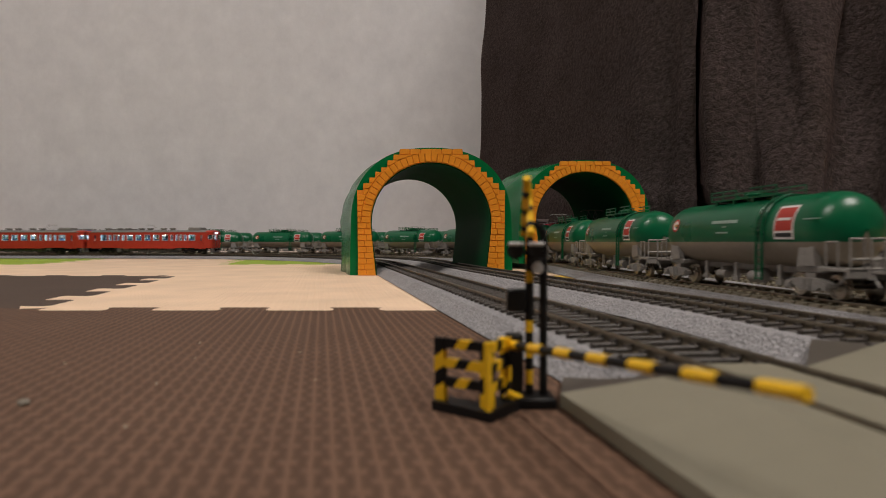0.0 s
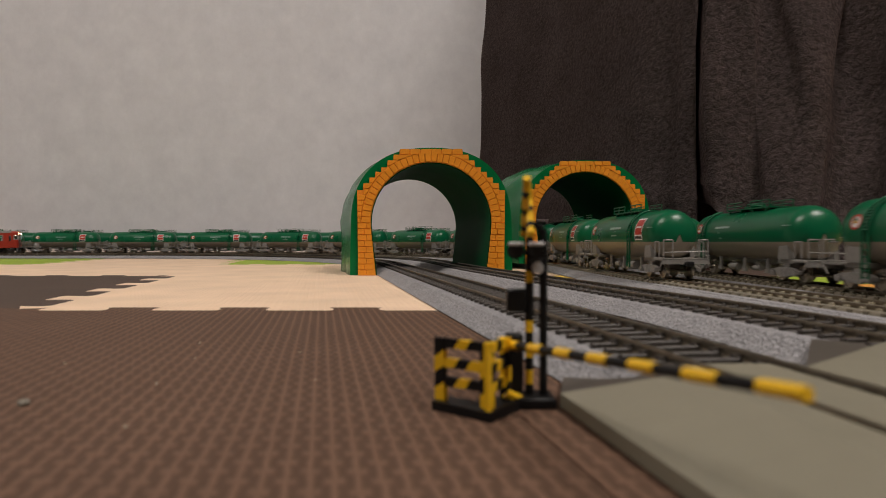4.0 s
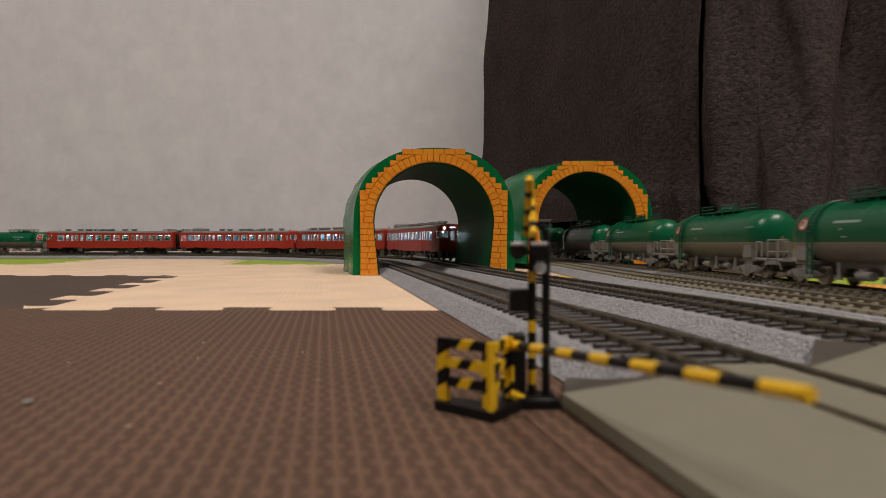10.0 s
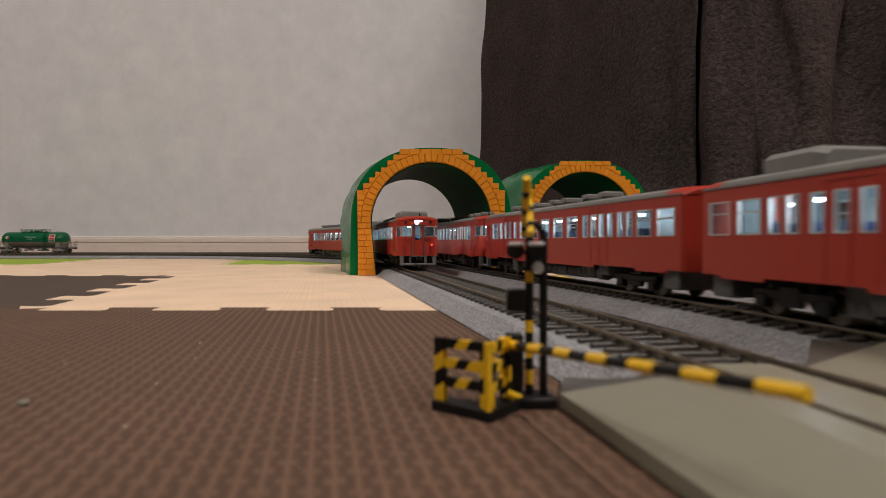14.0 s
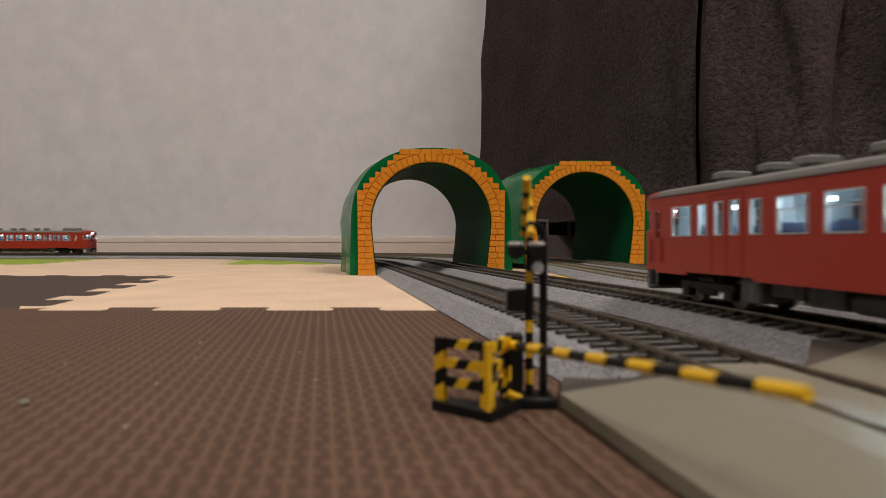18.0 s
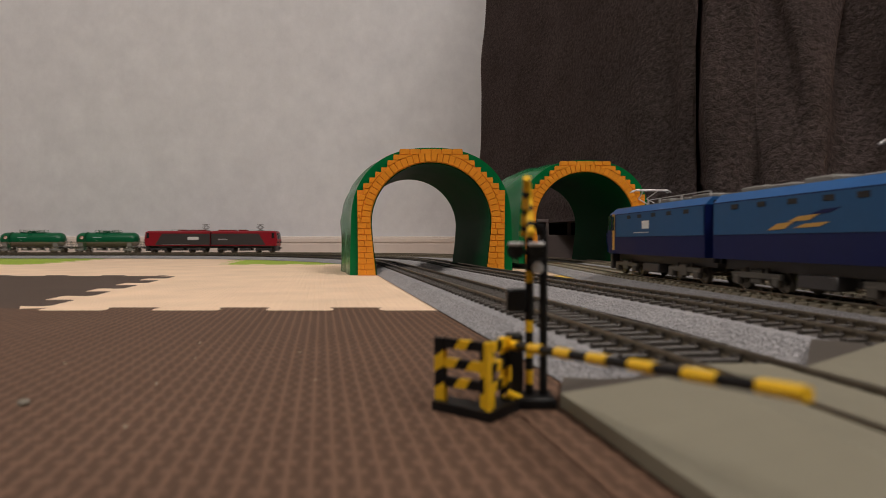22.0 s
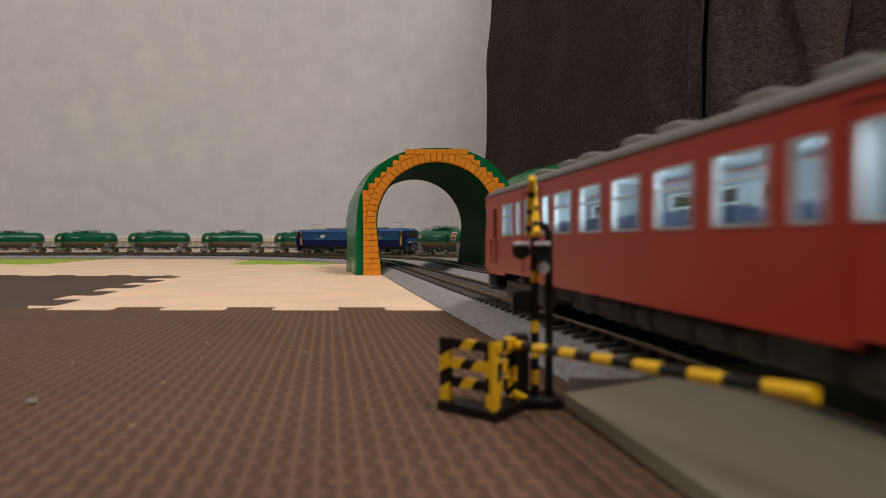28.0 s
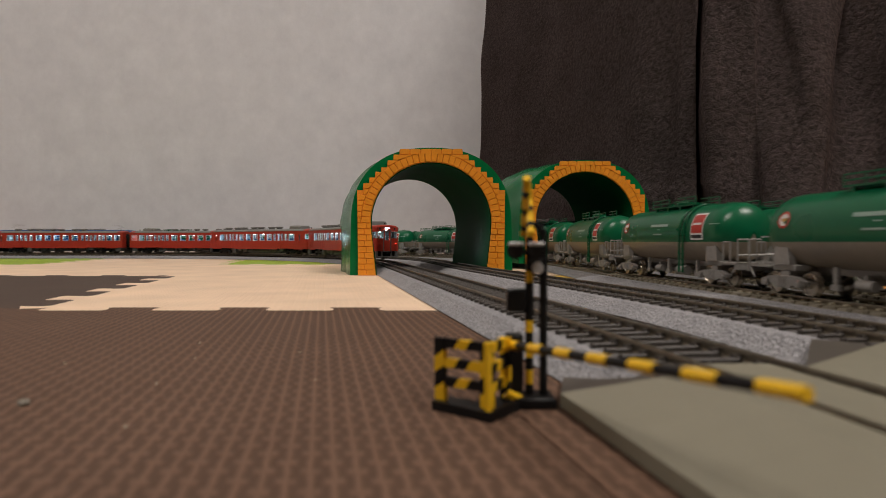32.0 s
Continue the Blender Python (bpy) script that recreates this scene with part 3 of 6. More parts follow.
def tunnel(x, y, z, lean, label):
    ob = thing("toy_tunnel", label, "toy tunnel", group="toy tunnels", m=pose(x, y, z))
    depth, steps = 0.150, 9
    out, ins = tunnel_outline(), tunnel_inside()
    bm = bmesh.new()
    sec_o, sec_i = [], []
    for j in range(steps + 1):
        v = depth * j / steps
        swell = 0.0015 + 0.005 * math.sin(math.pi * min(1, v / depth * 0.75))
        so = []
        for hx, z in out:
            q = noise.noise(Vector((hx * 38, v * 34, z * 38 + x * 50))) * 0.0045 * min(1, v / 0.03)
            r = Vector((hx, z - 0.04)).normalized()
            so.append((hx + r.x * (swell + q) + lean * v, v + 0.0025, max(0, z + max(0, r.y) * (swell * 0.5 + q))))
        sec_o.append(so)
        sec_i.append([(hx + lean * v, v + 0.0025, z) for hx, z in ins])
    ro = loft(bm, sec_o, closed=False)
    n = len(out)
    rim = [[bm.verts.new(p) for p in sec_i[j]] for j in (0, -1)]
    for a, b, fl in ((ro[0], rim[0], False), (ro[-1], rim[1], True)):
        for i in range(n - 1):
            f = (a[i], b[i], b[i + 1], a[i + 1])
            bm.faces.new(f[::-1] if fl else f)
    bmesh.ops.recalc_face_normals(bm, faces=bm.faces)
    part("shell", bm, M_TUN_G, ob, "glossy green moulded hill shell", smooth=50)
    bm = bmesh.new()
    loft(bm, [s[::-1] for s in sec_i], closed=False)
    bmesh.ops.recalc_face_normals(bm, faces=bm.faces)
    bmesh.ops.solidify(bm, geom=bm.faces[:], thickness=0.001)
    part("inner_vault", bm, M_VAULT, ob, "matt green inside, darkened for its shade", smooth=50)
    # the portal's backing plate
    step = 7
    outer = [(-0.0705, 0.0), (-0.0715, 0.0825)]
    for i in range(step):
        x0 = -0.0715 + (0.041) * i / step
        outer += [(x0 + 0.00585, 0.0825 + 0.0055 * i), (x0 + 0.00585, 0.0825 + 0.0055 * (i + 1))]
    outer += [(-a, b) for a, b in outer[::-1]]
    bm = bmesh.new()
    left = [(a, b) for a, b in outer if a < 0]
    inn = [(a, b) for a, b in ins if a < -1e-6]
    for sgn in (-1, 1):
        poly = [(a * -sgn, b) for a, b in left] + [(0, outer[len(left) - 1][1]), (0, 0.1095)] + [(a * -sgn, b) for a, b in inn[::-1]]
        if sgn == 1:
            pass
        f0 = [bm.verts.new((a, 0.0, b)) for a, b in poly]
        f1 = [bm.verts.new((a, 0.0026, b)) for a, b in poly]
        bm.faces.new(f0)
        bm.faces.new(f1[::-1])
        for i in range(len(poly)):
            j = (i + 1) % len(poly)
            bm.faces.new((f0[i], f1[i], f1[j], f0[j]))
    bmesh.ops.recalc_face_normals(bm, faces=bm.faces)
    part("portal_plate", bm, M_JOINT, ob, "orange portal plate", smooth=0)
    rnd = random.Random(3)

    def brick(poly):
        bm = bmesh.new()
        lo = [bm.verts.new((a, 0.0, b)) for a, b in poly]
        c = Vector((sum(a for a, b in poly) / len(poly), sum(b for a, b in poly) / len(poly)))
        dep = 0.0008 + rnd.uniform(-0.0002, 0.0002)
        hi = []
        for a, b in poly:
            v = Vector((a, b)) - c
            v *= 1 - 0.00045 / max(v.length, 0.001)
            hi.append(bm.verts.new((c.x + v.x, -dep, c.y + v.y)))
        bm.faces.new(hi)
        for i in range(len(poly)):
            j = (i + 1) % len(poly)
            bm.faces.new((lo[i], lo[j], hi[j], hi[i]))
        bmesh.ops.recalc_face_normals(bm, faces=bm.faces)
        part("brick", bm, M_BRICK, ob, smooth=0)

    g = 0.00035
    # ring of arch stones
    na = 34
    ring = 0.0675
    for i in range(na):
        a0, a1 = math.pi * i / na + 0.003, math.pi * (i + 1) / na - 0.003
        brick([(math.cos(a) * r, 0.051 + math.sin(a) * r) for a, r in ((a0, 0.0588), (a0, ring), (a1, ring), (a1, 0.0588))])
    # legs below the ring
    rows = 9
    for sgn in (-1, 1):
        for i in range(rows):
            z0, z1 = 0.051 * i / rows, 0.051 * (i + 1) / rows - g
            split = 0.0645 if i % 2 else 0.0625
            inner = 0.0537 + (0.0588 - 0.0537) * (z0 / 0.051)
            brick([(sgn * inner, z0), (sgn * (split - g), z0), (sgn * (split - g), z1), (sgn * inner, z1)])
            brick([(sgn * split, z0), (sgn * 0.0708, z0), (sgn * 0.0708, z1), (sgn * split, z1)])
        # courses beside and above the ring
        course = 0.0055
        for i in range(13):
            z0 = 0.051 + course * i
            z1 = z0 + course - g
            ro2 = ring + 0.0005
            xin = math.sqrt(max(0, ro2 ** 2 - (z0 - 0.051 + course) ** 2)) if z0 - 0.051 + course < ro2 else 0
            xin0 = math.sqrt(max(0, ro2 ** 2 - (z0 - 0.051) ** 2)) if z0 - 0.051 < ro2 else 0
            xo = 0.0712
            if z1 > 0.0827:
                xo = 0.0715 - 0.00585 * (int((z0 - 0.0825 + 1e-5) / 0.0055) + 1)
            x0 = xin0
            if i == 12:
                x0 = 0.0
            if xo - x0 < 0.002:
                continue
            cuts = max(1, round((xo - x0) / 0.0105))
            for q in range(cuts):
                a = x0 + (xo - x0) * q / cuts + (g if q else 0)
                b = x0 + (xo - x0) * (q + 1) / cuts - g
                top = a if q else max(xin, 0) if i < 12 else a
                brick([(sgn * a, z0), (sgn * b, z0), (sgn * b, z1), (sgn * min(top, b - 0.0005), z1)])
    return ob


tunnel(-0.0115, 0.5764, 0.0, SK, "green plastic toy tunnel with an orange brick portal over two tracks")
tunnel(0.1694, 0.7120, 0.0065, -0.236, "green plastic toy tunnel with an orange brick portal beside the blanket")


# ---- fleece curtain ----
def catmull(pts, t):
    n = len(pts) - 1
    i = min(int(t * n), n - 1)
    f = t * n - i
    p = [Vector(pts[max(0, min(n, i + k))]) for k in (-1, 0, 1, 2)]
    return 0.5 * ((2 * p[1]) + (p[2] - p[0]) * f + (2 * p[0] - 5 * p[1] + 4 * p[2] - p[3]) * f * f + (3 * p[1] - p[0] - 3 * p[2] + p[3]) * f ** 3)


def drape(ob, name, low, high, hems, folds, nu, nv, seed, top=0.95):
    """One hanging sheet. low, high: its plan at the hem and at the top. hems: height of the hem along it."""
    bm = bmesh.new()
    grid = []
    for j in range(nv + 1):
        v = j / nv
        row = []
        for i in range(nu + 1):
            u = i / nu
            k = v ** 0.6
            p = catmull(low, u).lerp(catmull(high, u), k)
            hem = catmull([(h, 0) for h in hems], u).x
            z = hem + (top - hem) * v
            t = catmull(low, min(1, u + 0.01)) - catmull(low, max(0, u - 0.01))
            n = Vector((t.y, -t.x)).normalized()
            off = noise.noise(Vector((u * 6 + seed, v * 3, 0.3))) * 0.014 + noise.noise(Vector((u * 17 + seed, v * 8, 5.3))) * 0.004
            for c, w, depth, lean in folds:
                off += depth * math.exp(-((u - c - lean * v) / w) ** 2)
            roll = 0.005 * math.exp(-(v / 0.018) ** 2) - 0.004 * math.exp(-((v - 0.042) / 0.006) ** 2)
            row.append(bm.verts.new((p.x + n.x * (off - roll), p.y + n.y * (off - roll), z)))
        grid.append(row)
    for j in range(nv):
        for i in range(nu):
            bm.faces.new((grid[j][i], grid[j][i + 1], grid[j + 1][i + 1], grid[j + 1][i]))
    bmesh.ops.solidify(bm, geom=bm.faces[:], thickness=0.005)
    return part(name, bm, M_FLEECE, ob, smooth=60)


def fleece():
    ob = thing("fleece_blanket", "charcoal grey fleece blanket hanging in folds down to the mats", "blanket")
    drape(ob, "side_drape", [(0.0755, 1.518), (0.165, 1.21), (0.235, 0.98), (0.290, 0.83), (0.322, 0.772), (0.333, 0.780), (0.334, 0.86), (0.325, 1.00)],
          [(0.1195, 1.521), (0.225, 1.27), (0.310, 1.06), (0.340, 0.93), (0.358, 0.872), (0.369, 0.878), (0.372, 0.93), (0.37, 1.05)],
          [0.06, 0.068, 0.068, 0.060, 0.052, 0.050, 0.05, 0.05], [(0.14, 0.03, -0.010, 0.03), (0.26, 0.05, 0.006, 0.04), (0.40, 0.05, 0.006, -0.05), (0.50, 0.03, 0.004, 0.05)], 120, 90, 0.0)
    drape(ob, "front_drape", [(0.330, 1.06), (0.352, 0.93), (0.353, 0.81), (0.342, 0.752), (0.356, 0.730), (0.380, 0.715), (0.379, 0.672), (0.389, 0.640), (0.418, 0.630), (0.450, 0.605), (0.60, 0.55), (0.95, 0.50)],
          [(0.362, 1.12), (0.374, 1.00), (0.378, 0.92), (0.378, 0.888), (0.41, 0.860), (0.46, 0.845), (0.51, 0.835), (0.56, 0.82), (0.63, 0.80), (0.71, 0.785), (0.86, 0.77), (1.15, 0.76)],
          [0.10, 0.10, 0.085, 0.073, 0.060, 0.038, 0.016, 0.007, 0.003, 0.001, 0.001, 0.001],
          [(0.30, 0.03, 0.006, 0.02), (0.52, 0.06, 0.012, -0.30), (0.76, 0.065, -0.056, -0.32), (0.82, 0.075, 0.024, -0.75)], 140, 100, 4.0)
    return ob


fleece()


def low_cabinet():
    """Assumed furniture under the blanket, added to block light below the hem; only its dark underside shows."""
    ob = thing("low_cabinet", "assumed dark brown cabinet under the blanket that keeps the gap dark", "cabinet", m=pose(0.80, 1.20, 0))
    part("carcass", B(-0.38, 0.42, -0.22, 0.26, 0.056, 0.56, bevel=0.004), M_BROWNLEG, ob)
    for x in (-0.33, 0.36):
        for y in (-0.18, 0.22):
            part("leg", R((x, y, -0.0105), (x, y, 0.056), 0.02, 16), M_BROWNLEG, ob)
    return ob


low_cabinet()


# ---- level crossing ----
def facets(parent, name, pts, faces, label="", material=None):
    bm = bmesh.new()
    vs = [bm.verts.new(p) for p in pts]
    for f in faces:
        bm.faces.new([vs[i] for i in f])
    low = bmesh.ops.extrude_face_region(bm, geom=bm.faces[:])["geom"]
    for v in low:
        if isinstance(v, bmesh.types.BMVert):
            v.co.z = min(v.co.z, 0.0004)
    bmesh.ops.recalc_face_normals(bm, faces=bm.faces)
    return part(name, bm, material or M_CROSS, parent, label, smooth=0)


def level_crossing():
    ob = thing("level_crossing", "olive grey plastic level crossing panels over the tracks", "level crossing", kind="structure")
    g1, c1 = -0.150, 0.0778          # inner line
    g2, c2 = -0.150, 0.1469         # second line
    z = RAIL_H - 0.0004
    near = -0.04
    ra, rb = c1 - 0.0102 + g1 * near, c1 - 0.0102 + g1 * 0.118
    pts = [(0.0229, 0.1160, 0.0030), (0.0452, 0.1108, z), (rb, 0.1180, z), (ra, near, z), (ra - 0.0135, near, z), (0.0511, near, 0.0030),
           (0.0290, 0.1430, 0.0008), (0.0450, 0.1370, 0.0040), (c1 - 0.0102 + g1 * 0.139, 0.1390, 0.0050)]
    facets(ob, "outer_ramp", pts, [(1, 2, 3, 4), (0, 1, 4, 5)], "grey ramp panel")
    facets(ob, "end_slope", pts, [(0, 6, 7, 1), (1, 7, 8, 2)], "brown grey end slope with shade in its colour", M_CROSS_SHADED)

    def between(name, ga, ca, gb, cb, far_a, far_b, zz, drop=0.012, foot=None):
        q = [(ca + ga * near, near, zz), (cb + gb * near, near, zz), (cb + gb * far_b, far_b, zz), (ca + ga * far_a, far_a, zz),
             (cb + gb * (far_b + drop), far_b + drop, RAIL_H - 0.0034), (ca + ga * (far_a + drop), far_a + drop, RAIL_H - 0.0034)]
        if foot:
            q[4:] = foot
        facets(ob, name, q, [(0, 1, 2, 3)])
        facets(ob, "end_slope", q, [(3, 2, 4, 5)], "brown grey end slope with shade in its colour", M_CROSS_SHADED)

    between("middle_panel", g1, c1 - 0.0066, g1, c1 + 0.0066, 0.121, 0.121, z - 0.0003)
    between("wide_panel", g1, c1 + 0.0106, g2, c2 - 0.0106, 0.1163, 0.150, z, foot=[(0.1126, 0.1517, 0.0062), (0.1002, 0.1620, 0.0062)])
    between("middle_panel", g2, c2 - 0.0066, g2, c2 + 0.0066, 0.150, 0.150, z - 0.0003)
    return ob


level_crossing()


def stripes(bm_y, bm_k, p, q, n, make):
    for i in range(n):
        a, b = Vector(p).lerp(Vector(q), i / n), Vector(p).lerp(Vector(q), (i + 1) / n)
        make(bm_k if i % 2 else bm_y, a, b)


def crossing_signal():
    ob = thing("crossing_signal", "black and yellow railway crossing signal on a black base", "crossing signal", m=pose(0.0172, 0.1187, 0))
    part("base", B(-0.0034, 0.0048, -0.0038, 0.0036, 0, 0.0022, bevel=0.0004), M_BLACK, ob)
    zs = [0.0022, 0.0043, 0.0071, 0.0096, 0.0119, 0.0146, 0.0169, 0.0245, 0.0267, 0.0335]
    for i, (a, b) in enumerate(zip(zs, zs[1:])):
        part("post_band", R((0, 0, a), (0, 0, b), 0.00085, 10), M_YEL if i % 2 else M_BLACK, ob)
    # crossed boards, seen nearly edge on
    for s, off in ((1, 0.0), (-1, -0.0014)):
        for i in range(10):
            a, b = -1 + i / 5, -1 + (i + 1) / 5
            bm = bmesh.new()
            d = Vector((0.0004 * s, 0.0050 * s, 0.0052))
            c = Vector((-0.0002 + off * 0.7, -0.0012 + off, 0.0392))
            rod(bm, c + d * a, c + d * b, 0.00075, 8)
            part("crossed_board", bm, M_BLACK if i % 3 == 1 else M_YEL, ob)
    part("cap", R((0, 0, 0.0335), (-0.0002, 0, 0.0440), 0.0006, 8), M_YEL, ob)
    for x, y in ((-0.0028, -0.0012), (0.0010, -0.0020)):
        bm = bmesh.new()
        rod(bm, (x, y, 0.0308), (x - 0.0004, y - 0.0022, 0.0308), 0.0017, 14)
        lamp = part("lamp_head", bm, M_BLACK, ob)
        bm = bmesh.new()
        rod(bm, (x - 0.0004, y - 0.0021, 0.0308), (x - 0.00045, y - 0.0024, 0.0308), 0.0013, 14)
        part("lens", bm, M_DARK, lamp, "dark lamp lens")
        part("hood", B(x - 0.0018, x + 0.0012, y - 0.0038, y - 0.0014, 0.0318, 0.0325, bevel=0.0002), M_SILVER, lamp)
    part("lamp_bracket", B(-0.0034, 0.0020, -0.0012, 0.0006, 0.0300, 0.0308), M_BLACK, ob)
    part("bell", B(0.0002, 0.0026, -0.0014, 0.0010, 0.0262, 0.0296, bevel=0.0004), M_DARK, ob)
    part("bell_cap", R((0.0014, -0.0020, 0.0274), (0.0014, -0.0012, 0.0274), 0.0012, 12), M_SILVER, ob)
    part("control_box", B(-0.0046, -0.0006, -0.0012, 0.0016, 0.0186, 0.0232, bevel=0.0004), M_BLACK, ob)
    bm = bmesh.new()
    pts = [(0.0027, -0.0006, 0.0022), (0.0027, -0.0006, 0.0336), (0.0024, -0.0006, 0.0350), (0.0016, -0.0005, 0.0358), (0.0006, 0, 0.0358)]
    for a, b in zip(pts, pts[1:]):
        rod(bm, a, b, 0.0008, 8)
    part("cable_pole", bm, M_BLACK, ob, "plain black side pole")
    return ob


crossing_signal()


def barrier_gate():
    ob = thing("crossing_barrier", "lowered yellow and black striped crossing barrier arm", "barrier", m=pose(0.0142, 0.1195, 0))
    part("foot", B(-0.0016, 0.0014, -0.0014, 0.0014, 0, 0.0026, bevel=0.0003), M_BLACK, ob)
    part("motor_box", B(-0.0016, 0.0018, -0.0014, 0.0018, 0.0026, 0.0142, bevel=0.0004), M_BLACK, ob)
    p, q = Vector((-0.0012, -0.001, 0.0121)), Vector((0.0174, -0.0680, 0.0193))
    n = 13
    for i in range(n):
        a, b = p.lerp(q, i / n), p.lerp(q, (i + 1) / n)
        w = 0.00092 - 0.00018 * i / n
        bm = bmesh.new()
        rod(bm, a, b, w * (1.0 if i % 2 == 0 else 0.92), 10)
        part("arm_band", bm, M_YEL if i % 2 == 0 else M_BLACK, ob)
    return ob


barrier_gate()


def striped_fence():
    """A small guard fence with slanting black and yellow stripes on a black foot."""
    ob = thing("guard_fence", "small black and yellow striped guard fence on a black foot", "fence", m=pose(-0.0008, 0.1165, 0, 0, 0, -36))
    bm = bmesh.new()
    prism(bm, [(-0.0002, -0.0020), (0.0134, -0.0028), (0.0136, 0.0084), (0.0086, 0.0086), (0.0082, 0.0030), (-0.0002, 0.0026)], 0.0, 0.0018)
    part("foot", bm, M_BLACK, ob)

    def bar(name, p, q, h, t, n, k, slant):
        """A flat bar cut into slanting bands."""
        p, q = Vector(p), Vector(q)
        d = (q - p).normalized()
        up = Vector((0, 0, 1)) if abs(d.z) < 0.5 else Vector((1, 0, 0))
        nrm = d.cross(up).normalized()
        for i in range(n):
            bm = bmesh.new()
            f0, f1 = i / n, (i + 1) / n
            ring = []
            for s, f, w in ((-1, f0, 0 if i == 0 else 1), (1, f0, 0 if i == 0 else 1), (1, f1, 0 if i == n - 1 else 1), (-1, f1, 0 if i == n - 1 else 1)):
                ring.append(p.lerp(q, f) + up * s * h / 2 + d * s * slant * w)
            a = [bm.verts.new(v + nrm * t / 2) for v in ring]
            b = [bm.verts.new(v - nrm * t / 2) for v in ring]
            bm.faces.new(a)
            bm.faces.new(b[::-1])
            for u in range(4):
                bm.faces.new((a[u], b[u], b[(u + 1) % 4], a[(u + 1) % 4]))
            bmesh.ops.recalc_face_normals(bm, faces=bm.faces)
            part(name, bm, M_YEL if (i + k) % 2 else M_BLACK, ob, smooth=0)

    top = 0.0139
    bar("post_band", (0.0006, 0, 0.0018), (0.0004, 0, top), 0.0023, 0.0012, 4, 1, 0.0007)
    bar("post_band", (0.0112, 0, 0.0018), (0.0110, 0, top), 0.0024, 0.0014, 4, 1, 0.0007)
    for zz, k in ((0.0056, 0), (0.0092, 1), (0.0130, 0)):
        bar("rail_band", (0.0018, 0, zz), (0.0098, 0, zz), 0.0018, 0.0012, 3, k, 0.0006)
    # the return leg of the fence
    bar("post_band", (0.0124, -0.0016, 0.0012), (0.0121, -0.0016, top + 0.0003), 0.0010, 0.0012, 1, 1, 0)
    bar("post_band", (0.0108, 0.0074, 0.0018), (0.0106, 0.0074, top), 0.0020, 0.0012, 4, 0, 0.0006)
    for zz, k in ((0.0056, 1), (0.0092, 0), (0.0130, 1)):
        bar("rail_band", (0.0120, -0.0008, zz), (0.0108, 0.0066, zz), 0.0018, 0.0012, 3, k, 0.0003)
    part("prop", R((0.0110, 0.0068, 0.0032), (0.0128, 0.0098, 0.0014), 0.0010, 8), M_YEL, ob)
    return ob


striped_fence()

# ---- under the blanket ----
def stool_foot():
    ob = thing("furniture_leg", "dark brown round wooden furniture leg under the blanket", "furniture leg", m=pose(0.309, 0.724, 0))
    bm = bmesh.new()
    lathe(bm, [(-0.0015, 0.0298), (0.0220, 0.0305), (0.0225, 0.0298), (0.0230, 0.0305), (0.0465, 0.0305), (0.0478, 0.0295), (0.0482, 0.0270)], "z", 40)
    part("turned_leg", bm, M_BROWNLEG, ob, smooth=35)
    return ob


stool_foot()


def grey_cabinet():
    ob = thing("storage_box", "grey board box with dark slots beside the wall", "box", m=pose(0.19, 1.14, 0))
    part("panel", B(-0.07, 0.13, 0.0, 0.012, 0.0, 0.046, bevel=0.0008), M_GREYBOX, ob)
    part("top_board", B(-0.07, 0.13, 0.0, 0.05, 0.070, 0.076, bevel=0.0008), M_GREYBOX, ob)
    for x in (-0.036, 0.010, 0.052, 0.094):
        part("divider", B(x - 0.0022, x + 0.0022, 0.0, 0.012, 0.046, 0.070), M_GREYBOX, ob)
    part("back", B(-0.07, 0.13, 0.045, 0.05, 0.0, 0.070), M_BLACK, ob)
    return ob


grey_cabinet()


# ---- crumbs on the mat ----
def crumb(x, y, r, label, material, seed):
    rnd = random.Random(seed)
    bm = bmesh.new()
    bmesh.ops.create_icosphere(bm, subdivisions=2, radius=r)
    for v in bm.verts:
        v.co *= 1 + 0.45 * noise.noise(v.co / r * 1.3 + Vector((seed, 0, 0)))
        v.co.z = v.co.z * 0.6 + r * 0.5
    thing("crumb", label, "crumb", group="crumbs on the mat", bm=bm, material=material, m=pose(x, y, 0, 0, 0, rnd.uniform(0, 360)))


crumb(-0.0837, 0.1185, 0.0011, "grey green fluff crumb on the brown mat", M_LINT, 1)
for i, (x, y, r) in enumerate(((-0.0780, 0.1910, 0.00035), (-0.0556, 0.1040, 0.00035), (-0.0655, 0.1360, 0.0003), (-0.0690, 0.1655, 0.0003), (-0.0420, 0.1750, 0.00025), (-0.1010, 0.1590, 0.0003), (-0.0300, 0.1400, 0.0002))):
    crumb(x, y, r, "tiny pale dust speck on the brown mat", M_CHAIR, i + 2)


# ---- running gear ----
def wheelset(bm_w, bm_t, x, r=0.0054):
    for s in (-1, 1):
        y = s * 0.0083
        lathe(bm_w, [(y - 0.0012, r * 0.9), (y - 0.0010, r * 0.98), (y + 0.0010, r * 0.98), (y + 0.0012, r * 0.9)], "y", 20, (x, 0, r))
        lathe(bm_t, [(y + s * 0.00125 - 0.0002, r * 0.88), (y + s * 0.00125 + 0.0002, r * 0.80)], "y", 20, (x, 0, r))
    rod(bm_w, (x, -0.0085, r), (x, 0.0085, r), 0.0010, 8)


def wheel_mesh(r, bright):
    bm = bmesh.new()
    lathe(bm, [(-0.0013, r * 1.0), (-0.0011, r * 1.08), (-0.0006, r * 1.08), (-0.0004, r), (0.0010, r * 0.98), (0.0012, r * 0.93), (0.0012, r * 0.80), (0.0007, r * 0.74), (0.0007, r * 0.36), (0.0013, r * 0.30),
               (0.0013, r * 0.06)], "y", 22)
    return finish("wheel", bm, bright, 35)


WHEEL_DARK = wheel_mesh(0.0054, M_WHEEL)
